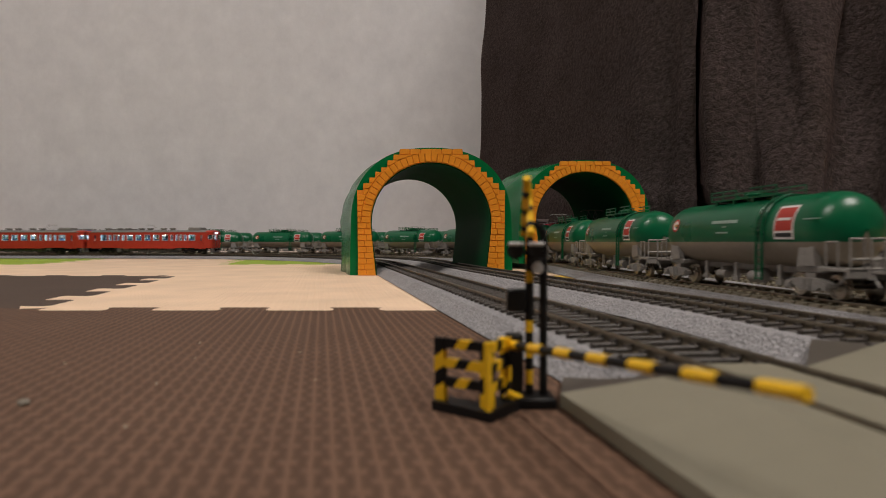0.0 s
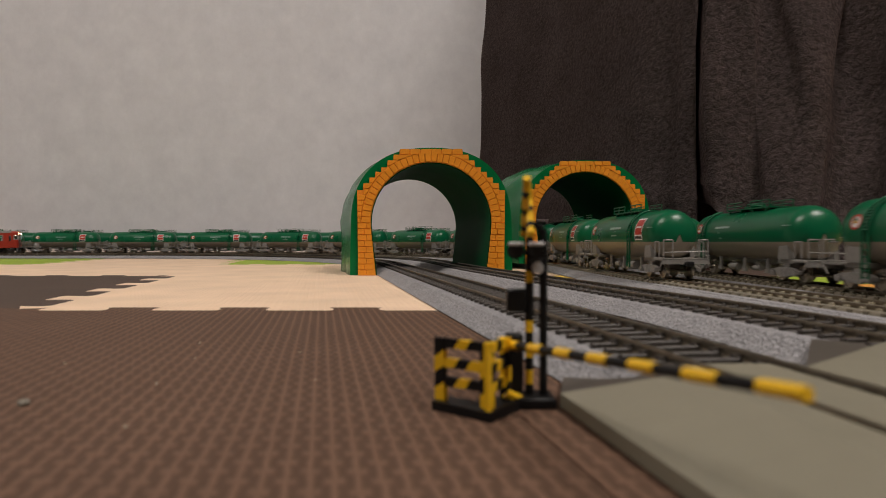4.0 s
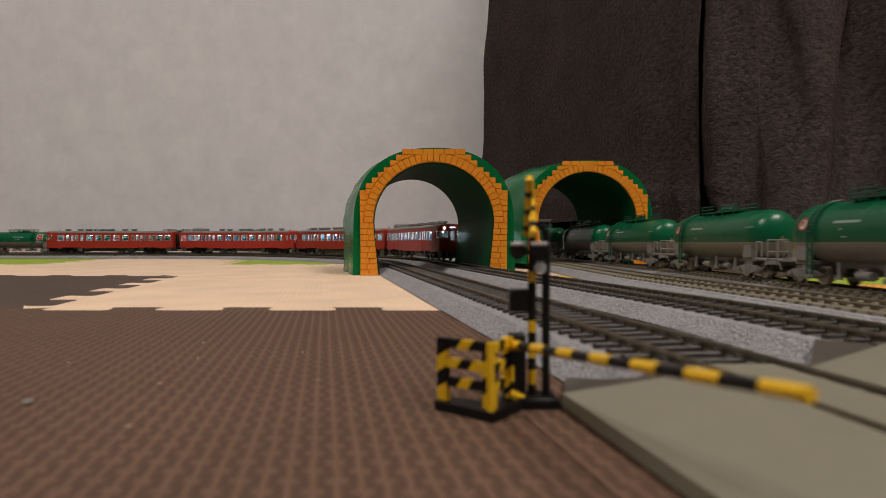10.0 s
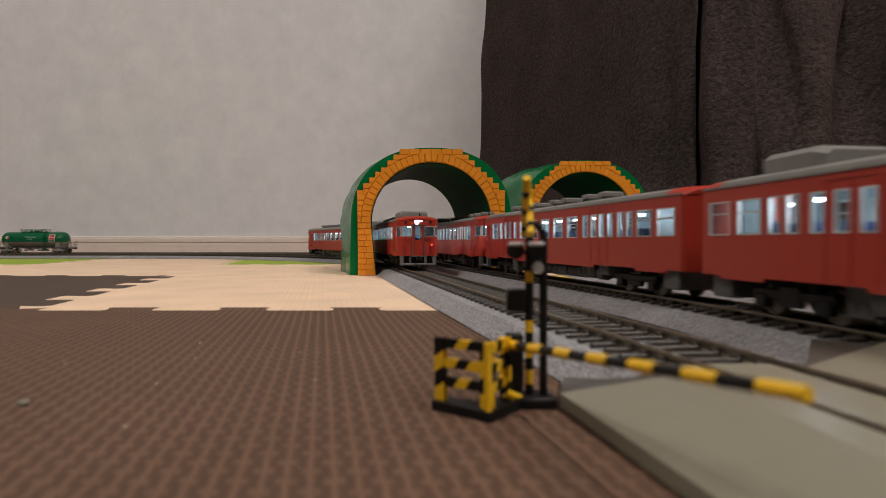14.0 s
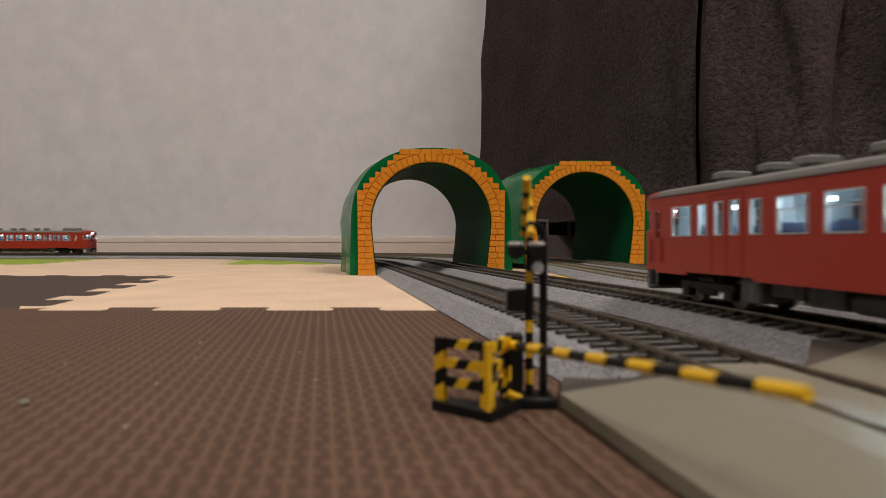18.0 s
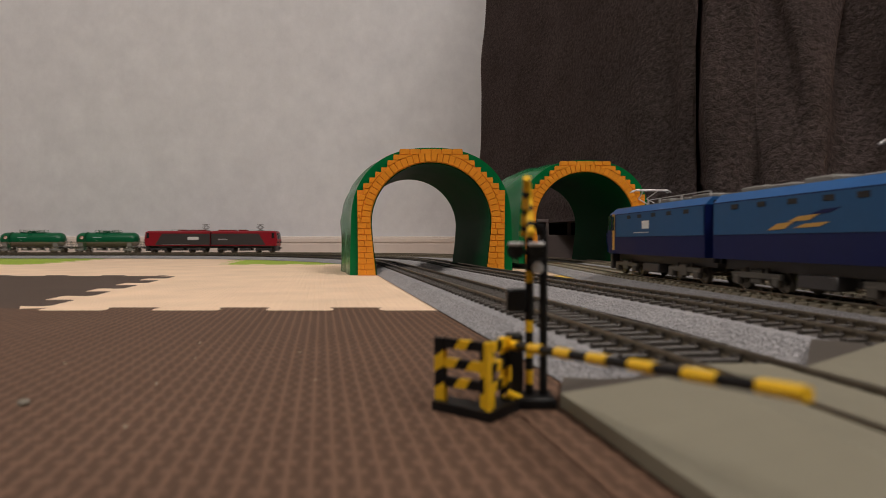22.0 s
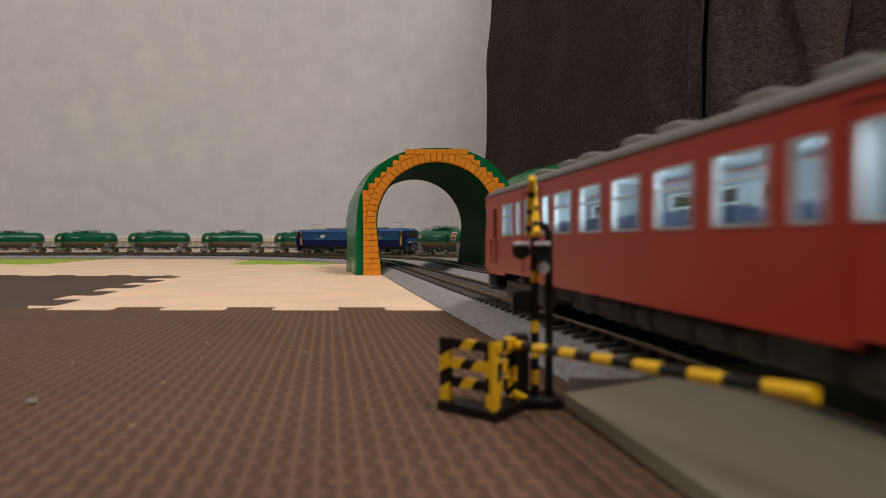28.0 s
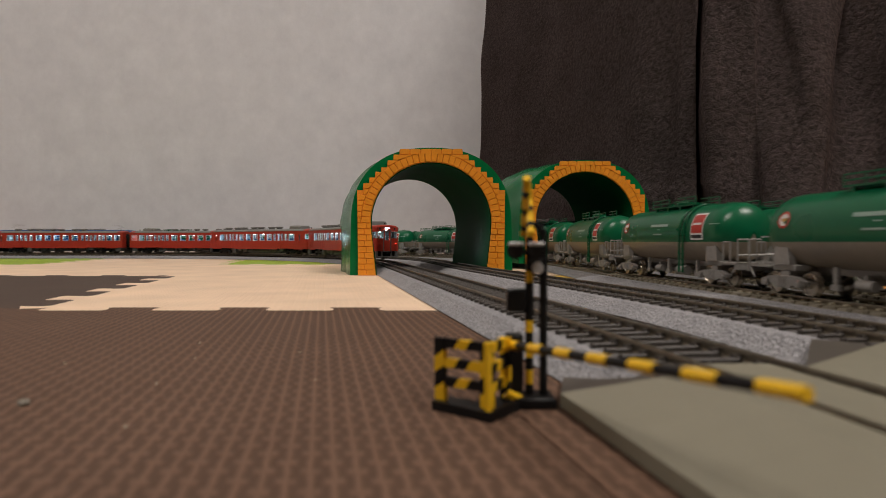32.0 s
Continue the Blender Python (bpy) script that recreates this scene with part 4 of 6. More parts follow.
WHEEL_BRIGHT = wheel_mesh(0.0054, M_TREAD)


def bogie(parent, x, base, material, style, wheel=None, offset_r=0.0054):
    """A two-axle bogie: frame part with its wheels below it."""
    bm = bmesh.new()
    h = base / 2
    for s in (-1, 1):
        y = s * 0.0132
        t = 0.0013
        if style == "freight":
            # cast side frame: arch bar, axle boxes and spring nest
            sec = [(-h - 0.0026, 0.0068), (-h + 0.002, 0.0084), (-h * 0.45, 0.0088), (h * 0.45, 0.0088), (h - 0.002, 0.0084), (h + 0.0026, 0.0068), (h + 0.0026, 0.0052), (h - 0.002, 0.0058),
                   (h * 0.38, 0.0034), (-h * 0.38, 0.0034), (-h + 0.002, 0.0058), (-h - 0.0026, 0.0052)]
            a = [bm.verts.new((x + u, y - t, z)) for u, z in sec]
            b = [bm.verts.new((x + u, y + t, z)) for u, z in sec]
            bm.faces.new(a)
            bm.faces.new(b[::-1])
            for i in range(len(sec)):
                j = (i + 1) % len(sec)
                bm.faces.new((a[i], b[i], b[j], a[j]))
            for u in (-h, h):
                box(bm, x + u - 0.0018, x + u + 0.0018, y + s * t - 0.0008, y + s * t + 0.0008, 0.0040, 0.0072)
                rod(bm, (x + u, y + s * t, 0.0054), (x + u, y + s * (t + 0.0014), 0.0054), 0.0014, 10)
            for u in (-0.0014, 0.0014):
                rod(bm, (x + u, y + s * t, 0.0040), (x + u, y + s * t, 0.0085), 0.0011, 8)
        else:
            box(bm, x - h - 0.004, x + h + 0.004, y - t, y + t, 0.0062, 0.0092, bevel=0.0004)
            for u in (-h, h):
                box(bm, x + u - 0.0026, x + u + 0.0026, y - t - 0.0003, y + t + 0.0006, 0.0030, 0.0075, bevel=0.0004)
            box(bm, x - 0.0045, x + 0.0045, y - 0.0008, y + 0.0016, 0.0040, 0.0105, bevel=0.0004)
            for u in (-0.0085, 0.0085):
                rod(bm, (x + u, y, 0.0092), (x + u, y, 0.0115), 0.0012, 8)
    box(bm, x - 0.003, x + 0.003, -0.013, 0.013, 0.0062, 0.0110)
    bmesh.ops.recalc_face_normals(bm, faces=bm.faces)
    fr = part("bogie", bm, material, parent, smooth=30)
    for u in (-h, h):
        for s in (-1, 1):
            w = new("wheel", wheel or WHEEL_DARK)
            w.parent = fr
            w.matrix_basis = Matrix.Translation((x + u, s * 0.0084, 0.0054)) @ (Matrix.Identity(4) if s > 0 else Matrix.Rotation(math.pi, 4, "Z"))
        bm = bmesh.new()
        rod(bm, (x + u, -0.0085, 0.0054), (x + u, 0.0085, 0.0054), 0.0009, 8)
        part("axle", bm, M_WHEEL, fr)
    return fr


def coupler(parent, x, s, material=None):
    bm = bmesh.new()
    box(bm, min(x, x + s * 0.008), max(x, x + s * 0.008), -0.0011, 0.0011, 0.0088, 0.0112, bevel=0.0003)
    box(bm, min(x + s * 0.0055, x + s * 0.009), max(x + s * 0.0055, x + s * 0.009), -0.0022, 0.0022, 0.0084, 0.0118, bevel=0.0005)
    part("coupler", bm, material or M_BLACK, parent)


def decal(parent, name, x0, x1, z0, z1, y, material, label=""):
    """A thin printed plate on a side wall, proud by a hair."""
    s = 1 if y > 0 else -1
    return part(name, B(x0, x1, min(y, y + s * 0.0002), max(y, y + s * 0.0002), z0, z1), material, parent, label, smooth=0)


# ---- diesel railcar ----
CAR_L, CAR_W = 0.2650, 0.0366
CAB_X = 0.1245                   # where the side wall ends and the cab rounds off
SIDE_Z0, SIDE_Z1 = 0.0125, 0.0452
BAY = 0.01853                    # window pitch


def window_plan(single):
    """Openings along a side as (place, width, sill, head, kind). A single-ended car has its cab at the negative end."""
    mid = [(BAY * k, 0.0126, 0.0272, 0.0396, "big") for k in (-2, -1, 0, 1, 2)]
    near = [(-0.0529, 0.0056, 0.0272, 0.0396, "slim"), (-0.0638, 0.0050, 0.0272, 0.0400, "door"), (-0.0725, 0.0050, 0.0272, 0.0400, "door"), (-0.0823, 0.0056, 0.0272, 0.0396, "slim"),
            (-0.0965, 0.0135, 0.0270, 0.0396, "big"), (-0.1161, 0.0046, 0.0262, 0.0390, "cab")]
    if single:
        near = [(u - (0.0028 if k == "cab" else 0.0040), w, a, b, k) for u, w, a, b, k in near]
        mid = [(u - 0.0040, w, a, b, k) for u, w, a, b, k in mid]
    else:
        near = [(u * 0.957, w, a, b, k) for u, w, a, b, k in near]
    if single:
        far = [(u, 0.0054, 0.0272, 0.0396, "slim") for u in (0.0488, 0.0578, 0.0662, 0.0746, 0.0842, 0.0920)] + [(0.1040, 0.0118, 0.0272, 0.0396, "big"), (0.1198, 0.0122, 0.0272, 0.0396, "big")]
    else:
        far = [(-u, w, a, b, k) for u, w, a, b, k in near]
    return sorted(near + mid + far)


def wall_with_holes(bm, strips, holes, y, t, s):
    """One connected sheet along x made of strips (x0, x1, z0, z1) less the openings, t thick, outer face at y."""
    xs = sorted({v for q in strips + holes for v in q[:2]})
    zs = sorted({v for q in strips + holes for v in q[2:]})

    def solid(i, j):
        if not (0 <= i < len(xs) - 1 and 0 <= j < len(zs) - 1):
            return False
        cx, cz = (xs[i] + xs[i + 1]) / 2, (zs[j] + zs[j + 1]) / 2
        return any(a < cx < b and c < cz < d for a, b, c, d in strips) and not any(a < cx < b and c < cz < d for a, b, c, d in holes)

    made = {}

    def v(i, j, k):
        if (i, j, k) not in made:
            made[i, j, k] = bm.verts.new((xs[i], y - s * t * k, zs[j]))
        return made[i, j, k]

    for i in range(len(xs) - 1):
        for j in range(len(zs) - 1):
            if not solid(i, j):
                continue
            for k in (0, 1):
                bm.faces.new((v(i, j, k), v(i + 1, j, k), v(i + 1, j + 1, k), v(i, j + 1, k)))
            for di, dj, a, b in ((-1, 0, (i, j), (i, j + 1)), (1, 0, (i + 1, j), (i + 1, j + 1)), (0, -1, (i, j), (i + 1, j)), (0, 1, (i, j + 1), (i + 1, j + 1))):
                if not solid(i + di, j + dj):
                    bm.faces.new((v(*a, 0), v(*b, 0), v(*b, 1), v(*a, 1)))
    bmesh.ops.recalc_face_normals(bm, faces=bm.faces)


def frame_ring(bm, x0, x1, z0, z1, y, s, w=0.0005, out=0.0003, inn=0.0010, bar=None):
    """A closed window frame, with a cross bar at height bar."""
    holes = [(x0 + w, x1 - w, z0 + w, z1 - w)] if bar is None else [(x0 + w, x1 - w, z0 + w, bar), (x0 + w, x1 - w, bar + 0.0004, z1 - w)]
    wall_with_holes(bm, [(x0, x1, z0, z1)], holes, y + s * out, out + inn, s)


def railcar(single):
    label = "vermilion single-cab diesel railcar model with lit windows" if single else "vermilion two-cab diesel railcar model with lit windows"
    ob = thing("railcar", label, "train car", group="red railcars")
    hw = CAR_W / 2
    xs = CAB_X
    xe = CAR_L / 2 - 0.0022 if single else xs
    plan = window_plan(single)
    t = 0.0009
    for s in (-1, 1):
        y = s * hw
        bm = bmesh.new()
        holes = [(u - w / 2, u + w / 2, c, d) for u, w, c, d, k in plan]
        low = [(p, q, SIDE_Z0 - 0.0013, SIDE_Z0) for p, q in ((-0.058, 0.058), (-0.120, -0.097), (0.097, 0.120))]
        wall_with_holes(bm, [(-xs, xe, SIDE_Z0, SIDE_Z1)] + low, holes, y, t, s)
        lining = bmesh.new()
        wall_with_holes(lining, [(-xs + 0.001, xe - 0.001, SIDE_Z0 + 0.003, SIDE_Z1 - 0.002)], holes, y - s * (t + 0.0001), 0.0003, s)
        part("inner_lining", lining, M_CABIN, ob, "pale inner lining", smooth=0)
        wall = part("side_wall", bm, M_RED, ob, smooth=0)
        # sliding doors: shallow recess lines
        for u in (-0.0722, 0.0634) if single else (-0.0653, 0.0653):
            bm = bmesh.new()
            for e in (-0.0086, 0.0, 0.0086):
                box(bm, u + e - 0.00025, u + e + 0.00025, y - 0.0001 if s > 0 else y - 0.0003, y + 0.0003 if s > 0 else y + 0.0001, SIDE_Z0 + 0.001, 0.0425)
            box(bm, u - 0.0086, u + 0.0086, y - 0.0001 if s > 0 else y - 0.0003, y + 0.0003 if s > 0 else y + 0.0001, 0.0425, 0.0430)
            part("door_edge", bm, M_RED, wall)
        for u in (-0.1189,) if single else (-0.1111, 0.1111):
            bm = bmesh.new()
            for e in (-0.0042, 0.0042):
                rod(bm, (u + e, y + s * 0.0006, 0.0160), (u + e, y + s * 0.0006, 0.0260), 0.0003, 5)
            part("handrail", bm, M_RED, wall)
        for u, w, c, d, k in plan:
            bm = bmesh.new()
            frame_ring(bm, u - w / 2, u + w / 2, c, d, y, s, bar=c + (d - c) * 0.62 if k == "big" else None)
            win = part("window", bm, M_SILVER if k != "cab" else M_RED, ob, smooth=0)
            yy = y - s * 0.0007
            pane = part("pane", B(u - w / 2 + 0.0004, u + w / 2 - 0.0004, yy - 0.0001, yy + 0.0001, c + 0.0004, d - 0.0004), M_GLASS, win, smooth=0)
            pane.visible_shadow = False
    # roof
    sec = []
    for i in range(13):
        a = math.pi * i / 12
        sec.append((math.cos(a) * (hw - 0.0001), SIDE_Z1 + (math.sin(a) ** 0.8) * 0.0040))
    low = [(-(hw - 0.0010), SIDE_Z1 - 0.0004), (hw - 0.0010, SIDE_Z1 - 0.0004)]
    prof = sec + low
    bm = bmesh.new()
    loft(bm, [[(x, y, z) for y, z in prof] for x in (-0.1202, 0.1202)])
    bmesh.ops.recalc_face_normals(bm, faces=bm.faces)
    part("roof", bm, M_ROOF, ob, "grey arched roof", smooth=35)
    # eaves gutter
    bm = bmesh.new()
    for s in (-1, 1):
        box(bm, -xs, xe, s * hw - 0.0004, s * hw + 0.0004, SIDE_Z1 - 0.0007, SIDE_Z1)
    part("gutter", bm, M_ROOF, ob)
    cab_end(ob, -1, hw, prof)
    if single:
        plain_end(ob, 1, hw, prof)
    else:
        cab_end(ob, 1, hw, prof)
    # vents, cooler and other roof gear
    for x in (-0.0960, -0.0700, -0.0530, -0.0240, -0.0060, 0.0230, 0.0420):
        bm = bmesh.new()
        h = SIDE_Z1 + 0.0058
        loft(bm, [[(x + sx * k, sy * w, z) for sx, sy in ((-1, -1), (1, -1), (1, 1), (-1, 1))]
                  for k, w, z in ((0.0026, 0.0044, h - 0.0040), (0.0026, 0.0044, h), (0.0036, 0.0058, h), (0.0036, 0.0058, h + 0.0020), (0.0030, 0.0048, h + 0.0026))])
        bmesh.ops.recalc_face_normals(bm, faces=bm.faces)
        part("roof_vent", bm, M_ROOF, ob, smooth=20)
    bm = bmesh.new()
    loft(bm, [[(x, y * k, SIDE_Z1 + 0.0025 + z * k) for y, z in ((-0.0135, 0.0), (-0.0135, 0.0050), (-0.0110, 0.0070), (0.0110, 0.0070), (0.0135, 0.0050), (0.0135, 0.0))]
              for x, k in ((0.0800, 0.80), (0.0825, 1.0), (0.1035, 1.0), (0.1065, 0.80))])
    bmesh.ops.recalc_face_normals(bm, faces=bm.faces)
    part("radiator_housing", bm, M_ROOF, ob, smooth=30)
    for x in (-0.117, 0.117):
        part("whistle", R((x, 0.004, SIDE_Z1 + 0.003), (x, 0.004, SIDE_Z1 + 0.0072), 0.0007, 8), M_DARK, ob)
    # inside
    part("cabin_floor", B(-0.124, 0.124, -hw + 0.001, hw - 0.001, SIDE_Z0 + 0.001, SIDE_Z0 + 0.0025), M_DARK, ob)
    part("cabin_ceiling", B(-0.124, 0.124, -hw + 0.0012, hw - 0.0012, 0.0436, 0.0444), M_CABIN, ob)
    for i in range(9):
        x = -0.096 + 0.024 * i
        part("cabin_light", B(x - 0.0010, x + 0.0010, -0.0014, 0.0014, 0.0384, 0.0395), M_LED, ob, "cool white cabin light")
    for s in (-1, 1):
        for u in [-0.0935 + 0.0112 * i for i in range(18)]:
            if 0.053 < abs(u) < 0.073:
                continue
            bm = bmesh.new()
            y0, y1 = (0.0055, 0.0158) if s > 0 else (-0.0158, -0.0055)
            box(bm, u - 0.0032, u + 0.0032, y0, y1, SIDE_Z0 + 0.0025, SIDE_Z0 + 0.0072)
            box(bm, u - 0.0008, u + 0.0008, y0, y1, SIDE_Z0 + 0.0072, SIDE_Z0 + 0.0188, bevel=0.0003)
            part("seat", bm, M_SEAT, ob)
    for x in (-0.1262, 0.1190 if single else 0.1262):
        part("cab_light", B(x - 0.0010, x + 0.0010, -0.0085, -0.0060, 0.0384, 0.0392), M_LED, ob, "cool white cab light")
    for x in (-0.106, -0.0575, 0.0575, 0.1100):
        bm = bmesh.new()
        for s in (-1, 1):
            box(bm, x - 0.0004, x + 0.0004, min(s * 0.0045, s * 0.0165), max(s * 0.0045, s * 0.0165), SIDE_Z0 + 0.0025, 0.0436)
        part("partition", bm, M_CABIN, ob)
    # underfloor
    for x in (-0.090, 0.090):
        bogie(ob, x, 0.0265, M_BLACK, "coach")
    rnd = random.Random(5)
    x = -0.066
    while x < 0.062:
        w = rnd.choice((0.005, 0.008, 0.011, 0.015))
        for s in (-1, 1):
            kind = rnd.random()
            d = rnd.uniform(0.0045, 0.0096)
            y1 = s * rnd.uniform(0.0140, 0.0172)
            bm = bmesh.new()
            if kind < 0.22:
                rod(bm, (x + 0.001, s * 0.0110, SIDE_Z0 - 0.0048), (x + w - 0.001, s * 0.0110, SIDE_Z0 - 0.0048), 0.0034, 14)
                for u in (x + 0.0016, x + w - 0.0020):
                    box(bm, u, u + 0.0006, *sorted((s * 0.0100, s * 0.0120)), SIDE_Z0 - 0.0040, SIDE_Z0 + 0.0010)
                part("air_tank", bm, M_UNDER, ob)
            elif kind < 0.36:
                for u in (x + 0.001, x + w - 0.002):
                    box(bm, u, u + 0.0010, *sorted((s * 0.0120, s * 0.0132)), SIDE_Z0 - 0.0070, SIDE_Z0 + 0.0010)
                box(bm, x + 0.0005, x + w - 0.0005, *sorted((s * 0.0116, s * 0.0134)), SIDE_Z0 - 0.0082, SIDE_Z0 - 0.0068)
                part("hanger", bm, M_UNDER, ob)
            else:
                box(bm, x, x + w - 0.0016, *sorted((s * 0.0055, y1)), SIDE_Z0 - d, SIDE_Z0 + 0.0012, bevel=0.0005)
                for q in range(2):
                    u = x + (w - 0.0016) * (q + 0.5) / 2
                    box(bm, u - 0.0008, u + 0.0008, *sorted((y1 - s * 0.0002, y1 + s * 0.0004)), SIDE_Z0 - d * 0.8, SIDE_Z0 - d * 0.3)
                part("underfloor_box", bm, M_UNDER, ob)
        x += w
    part("chassis", B(-0.121, 0.121, -0.0060, 0.0060, SIDE_Z0 - 0.002, SIDE_Z0 + 0.001), M_BLACK, ob)
    return ob


def plain_end(ob, s, hw, prof):
    """The end without a cab: a flat red wall with a black gangway, under a red roof end."""
    xf = s * CAR_L / 2
    bm = bmesh.new()
    xa, xb = sorted((xf - s * 0.0026, xf - s * 0.0014))
    box(bm, xa, xb, -hw + 0.0003, hw - 0.0003, SIDE_Z0 - 0.0006, SIDE_Z1 + 0.0002, bevel=0.0006)
    wall = part("end_wall", bm, M_RED, ob, "flat red end wall", smooth=30)
    xa, xb = sorted((xf - s * 0.0014, xf + s * 0.0012))
    part("gangway_bellows", B(xa, xb, -0.0052, 0.0052, 0.0120, 0.0420, bevel=0.0006), M_BLACK, wall, "black gangway bellows")
    part("jumper_box", B(xa, xf - s * 0.0004, *sorted((s * 0.0090, s * 0.0125)), 0.0180, 0.0232, bevel=0.0004), M_DARK, wall)
    bm = bmesh.new()
    loft(bm, [[(s * u, y * k, max(z + dz * (1 if z > SIDE_Z1 else 0), SIDE_Z1 - 0.0010)) for y, z in prof]
              for u, k, dz in ((0.1200, 1.0, 0.0), (0.1270, 1.0, -0.0002), (0.1300, 0.98, -0.0006), (0.1314, 0.94, -0.0018))])
    bmesh.ops.recalc_face_normals(bm, faces=bm.faces)
    part("roof_end", bm, M_RED, ob, "red painted roof end", smooth=40)
    part("step_box", B(*sorted((xf - s * 0.0170, xf - s * 0.0060)), -0.0165, 0.0165, 0.0046, SIDE_Z0, bevel=0.0005), M_UNDER, ob)
    coupler(ob, xf - s * 0.002, s)


def cab_end(ob, s, hw, prof):
    """The rounded driving end: face plate with three window openings, gangway door, lamps and skirt. s: which end."""
    xf = s * (CAR_L / 2)
    xs = s * CAB_X

    def X(u):
        return (min(u), max(u))

    # rounded corners
    bm = bmesh.new()
    for q in (-1, 1):
        pts = [(xs, q * hw), (xs + s * 0.0030, q * (hw - 0.0002)), (xs + s * 0.0055, q * (hw - 0.0010)), (xs + s * 0.0070, q * (hw - 0.0020)), (xf, q * (hw - 0.0034))]
        for (xa, ya), (xb, yb) in zip(pts, pts[1:]):
            for z0, z1 in ((SIDE_Z0 - 0.0006, 0.0300), (0.0392, SIDE_Z1)):
                vs = [bm.verts.new(p) for p in ((xa, ya, z0), (xb, yb, z0), (xb, yb, z1), (xa, ya, z1))]
                bm.faces.new(vs)
                vi = [bm.verts.new(p) for p in ((xa, ya * 0.95, z0), (xb - s * 0.0008, yb * 0.95, z0), (xb - s * 0.0008, yb * 0.95, z1), (xa, ya * 0.95, z1))]
                bm.faces.new(vi[::-1])
                bm.faces.new((vs[0], vi[0], vi[1], vs[1]))
                bm.faces.new((vs[3], vs[2], vi[2], vi[3]))
    # face plate, built around the openings
    fw = hw - 0.0034
    x0, x1 = X((xf - s * 0.0009, xf))
    z_lo, z_hi = SIDE_Z0 - 0.0006, 0.0455

    def plate(y0, y1, a, b):
        box(bm, x0, x1, y0, y1, a, b)

    dz0, dz1 = 0.0120, 0.0405
    dw = 0.0049
    for q in (-1, 1):
        ya, yb = sorted((q * dw, q * fw))
        plate(ya, yb, z_lo, 0.0300)
        plate(ya, yb, 0.0392, z_hi)
        for a, b in (((dw, 0.0058)), ((fw - 0.0006, fw))):
            ya, yb = sorted((q * a, q * b))
            plate(ya, yb, 0.0300, 0.0392)
    plate(-dw, dw, dz1, z_hi)
    bmesh.ops.recalc_face_normals(bm, faces=bm.faces)
    face = part("cab_front", bm, M_RED, ob, smooth=0)
    # red roof end
    bm = bmesh.new()
    secs = []
    for u, k, dz in ((0.1200, 1.0, 0.0), (0.1240, 1.0, -0.0001), (0.1280, 0.97, -0.0003), (0.1308, 0.92, -0.0008), (0.1325, 0.84, -0.0020)):
        secs.append([(s * u, y * k, max(z + dz * (1 if z > SIDE_Z1 else 0), SIDE_Z1 - 0.0010)) for y, z in prof])
    loft(bm, secs)
    bmesh.ops.recalc_face_normals(bm, faces=bm.faces)
    part("roof_end", bm, M_RED, ob, "red painted roof end", smooth=40)
    # windscreens with silver frames
    for q in (-1, 1):
        ya, yb = sorted((q * 0.0058, q * (fw - 0.0006)))
        bm = bmesh.new()
        xa, xb = X((xf - s * 0.0006, xf + s * 0.0003))
        for a in ((ya, ya + 0.0004, 0.0300, 0.0392), (yb - 0.0004, yb, 0.0300, 0.0392), (ya, yb, 0.0300, 0.0304), (ya, yb, 0.0388, 0.0392)):
            box(bm, xa, xb, *a)
        # wrap-round side pane frame
        w = part("windscreen", bm, M_SILVER, face, smooth=0)
        xa, xb = X((xf - s * 0.0005, xf - s * 0.0003))
        pane = part("windscreen_pane", B(xa, xb, ya + 0.0005, yb - 0.0005, 0.0304, 0.0388), M_GLASS, face, smooth=0)
        pane.visible_shadow = False
        bm = bmesh.new()
        p0, p1 = Vector((xs + s * 0.0006, q * hw, 0)), Vector((xf - s * 0.0004, q * (hw - 0.0034), 0))
        for a, b in ((0.0, 0.12), (0.88, 1.0)):
            u, v = p0.lerp(p1, a), p0.lerp(p1, b)
            bm.faces.new([bm.verts.new((e.x, e.y, z)) for e, z in ((u, 0.0300), (v, 0.0300), (v, 0.0392), (u, 0.0392))])
        for a, b in ((0.0300, 0.0305), (0.0387, 0.0392)):
            bm.faces.new([bm.verts.new((e.x, e.y, z)) for e, z in ((p0, a), (p1, a), (p1, b), (p0, b))])
        bmesh.ops.solidify(bm, geom=bm.faces[:], thickness=0.0004)
        part("quarter_window", bm, M_SILVER, face, smooth=0)
        bm = bmesh.new()
        bm.faces.new([bm.verts.new((e.x, e.y * 0.985, z)) for e, z in ((p0, 0.0302), (p1, 0.0302), (p1, 0.0390), (p0, 0.0390))])
        bmesh.ops.solidify(bm, geom=bm.faces[:], thickness=0.0002)
        pane = part("quarter_pane", bm, M_GLASS, face, smooth=0)
        pane.visible_shadow = False
        # lamp rim over the windscreen
        bm = bmesh.new()
        rod(bm, (xf - s * 0.0028, q * 0.0108, 0.0431), (xf + s * 0.0005, q * 0.0108, 0.0431), 0.0021, 16)
        rim = part("headlamp_rim", bm, M_RED, face)
        bm = bmesh.new()
        rod(bm, (xf - s * 0.001, q * 0.0108, 0.0431), (xf + s * 0.0007, q * 0.0108, 0.0431), 0.0013, 16)
        part("headlamp_lens", bm, M_DARK, rim, "dark lamp lens")
        # steps, handles and low lamps on the face
        for z in (0.0262, 0.0278):
            part("face_rail", B(*X((xf, xf + s * 0.0005)), *sorted((q * 0.0060, q * 0.0125)), z, z + 0.0005), M_RED, face)
        part("marker_lamp", R((xf, q * 0.0118, 0.0222), (xf + s * 0.0010, q * 0.0118, 0.0222), 0.0016, 14), M_RED, face)
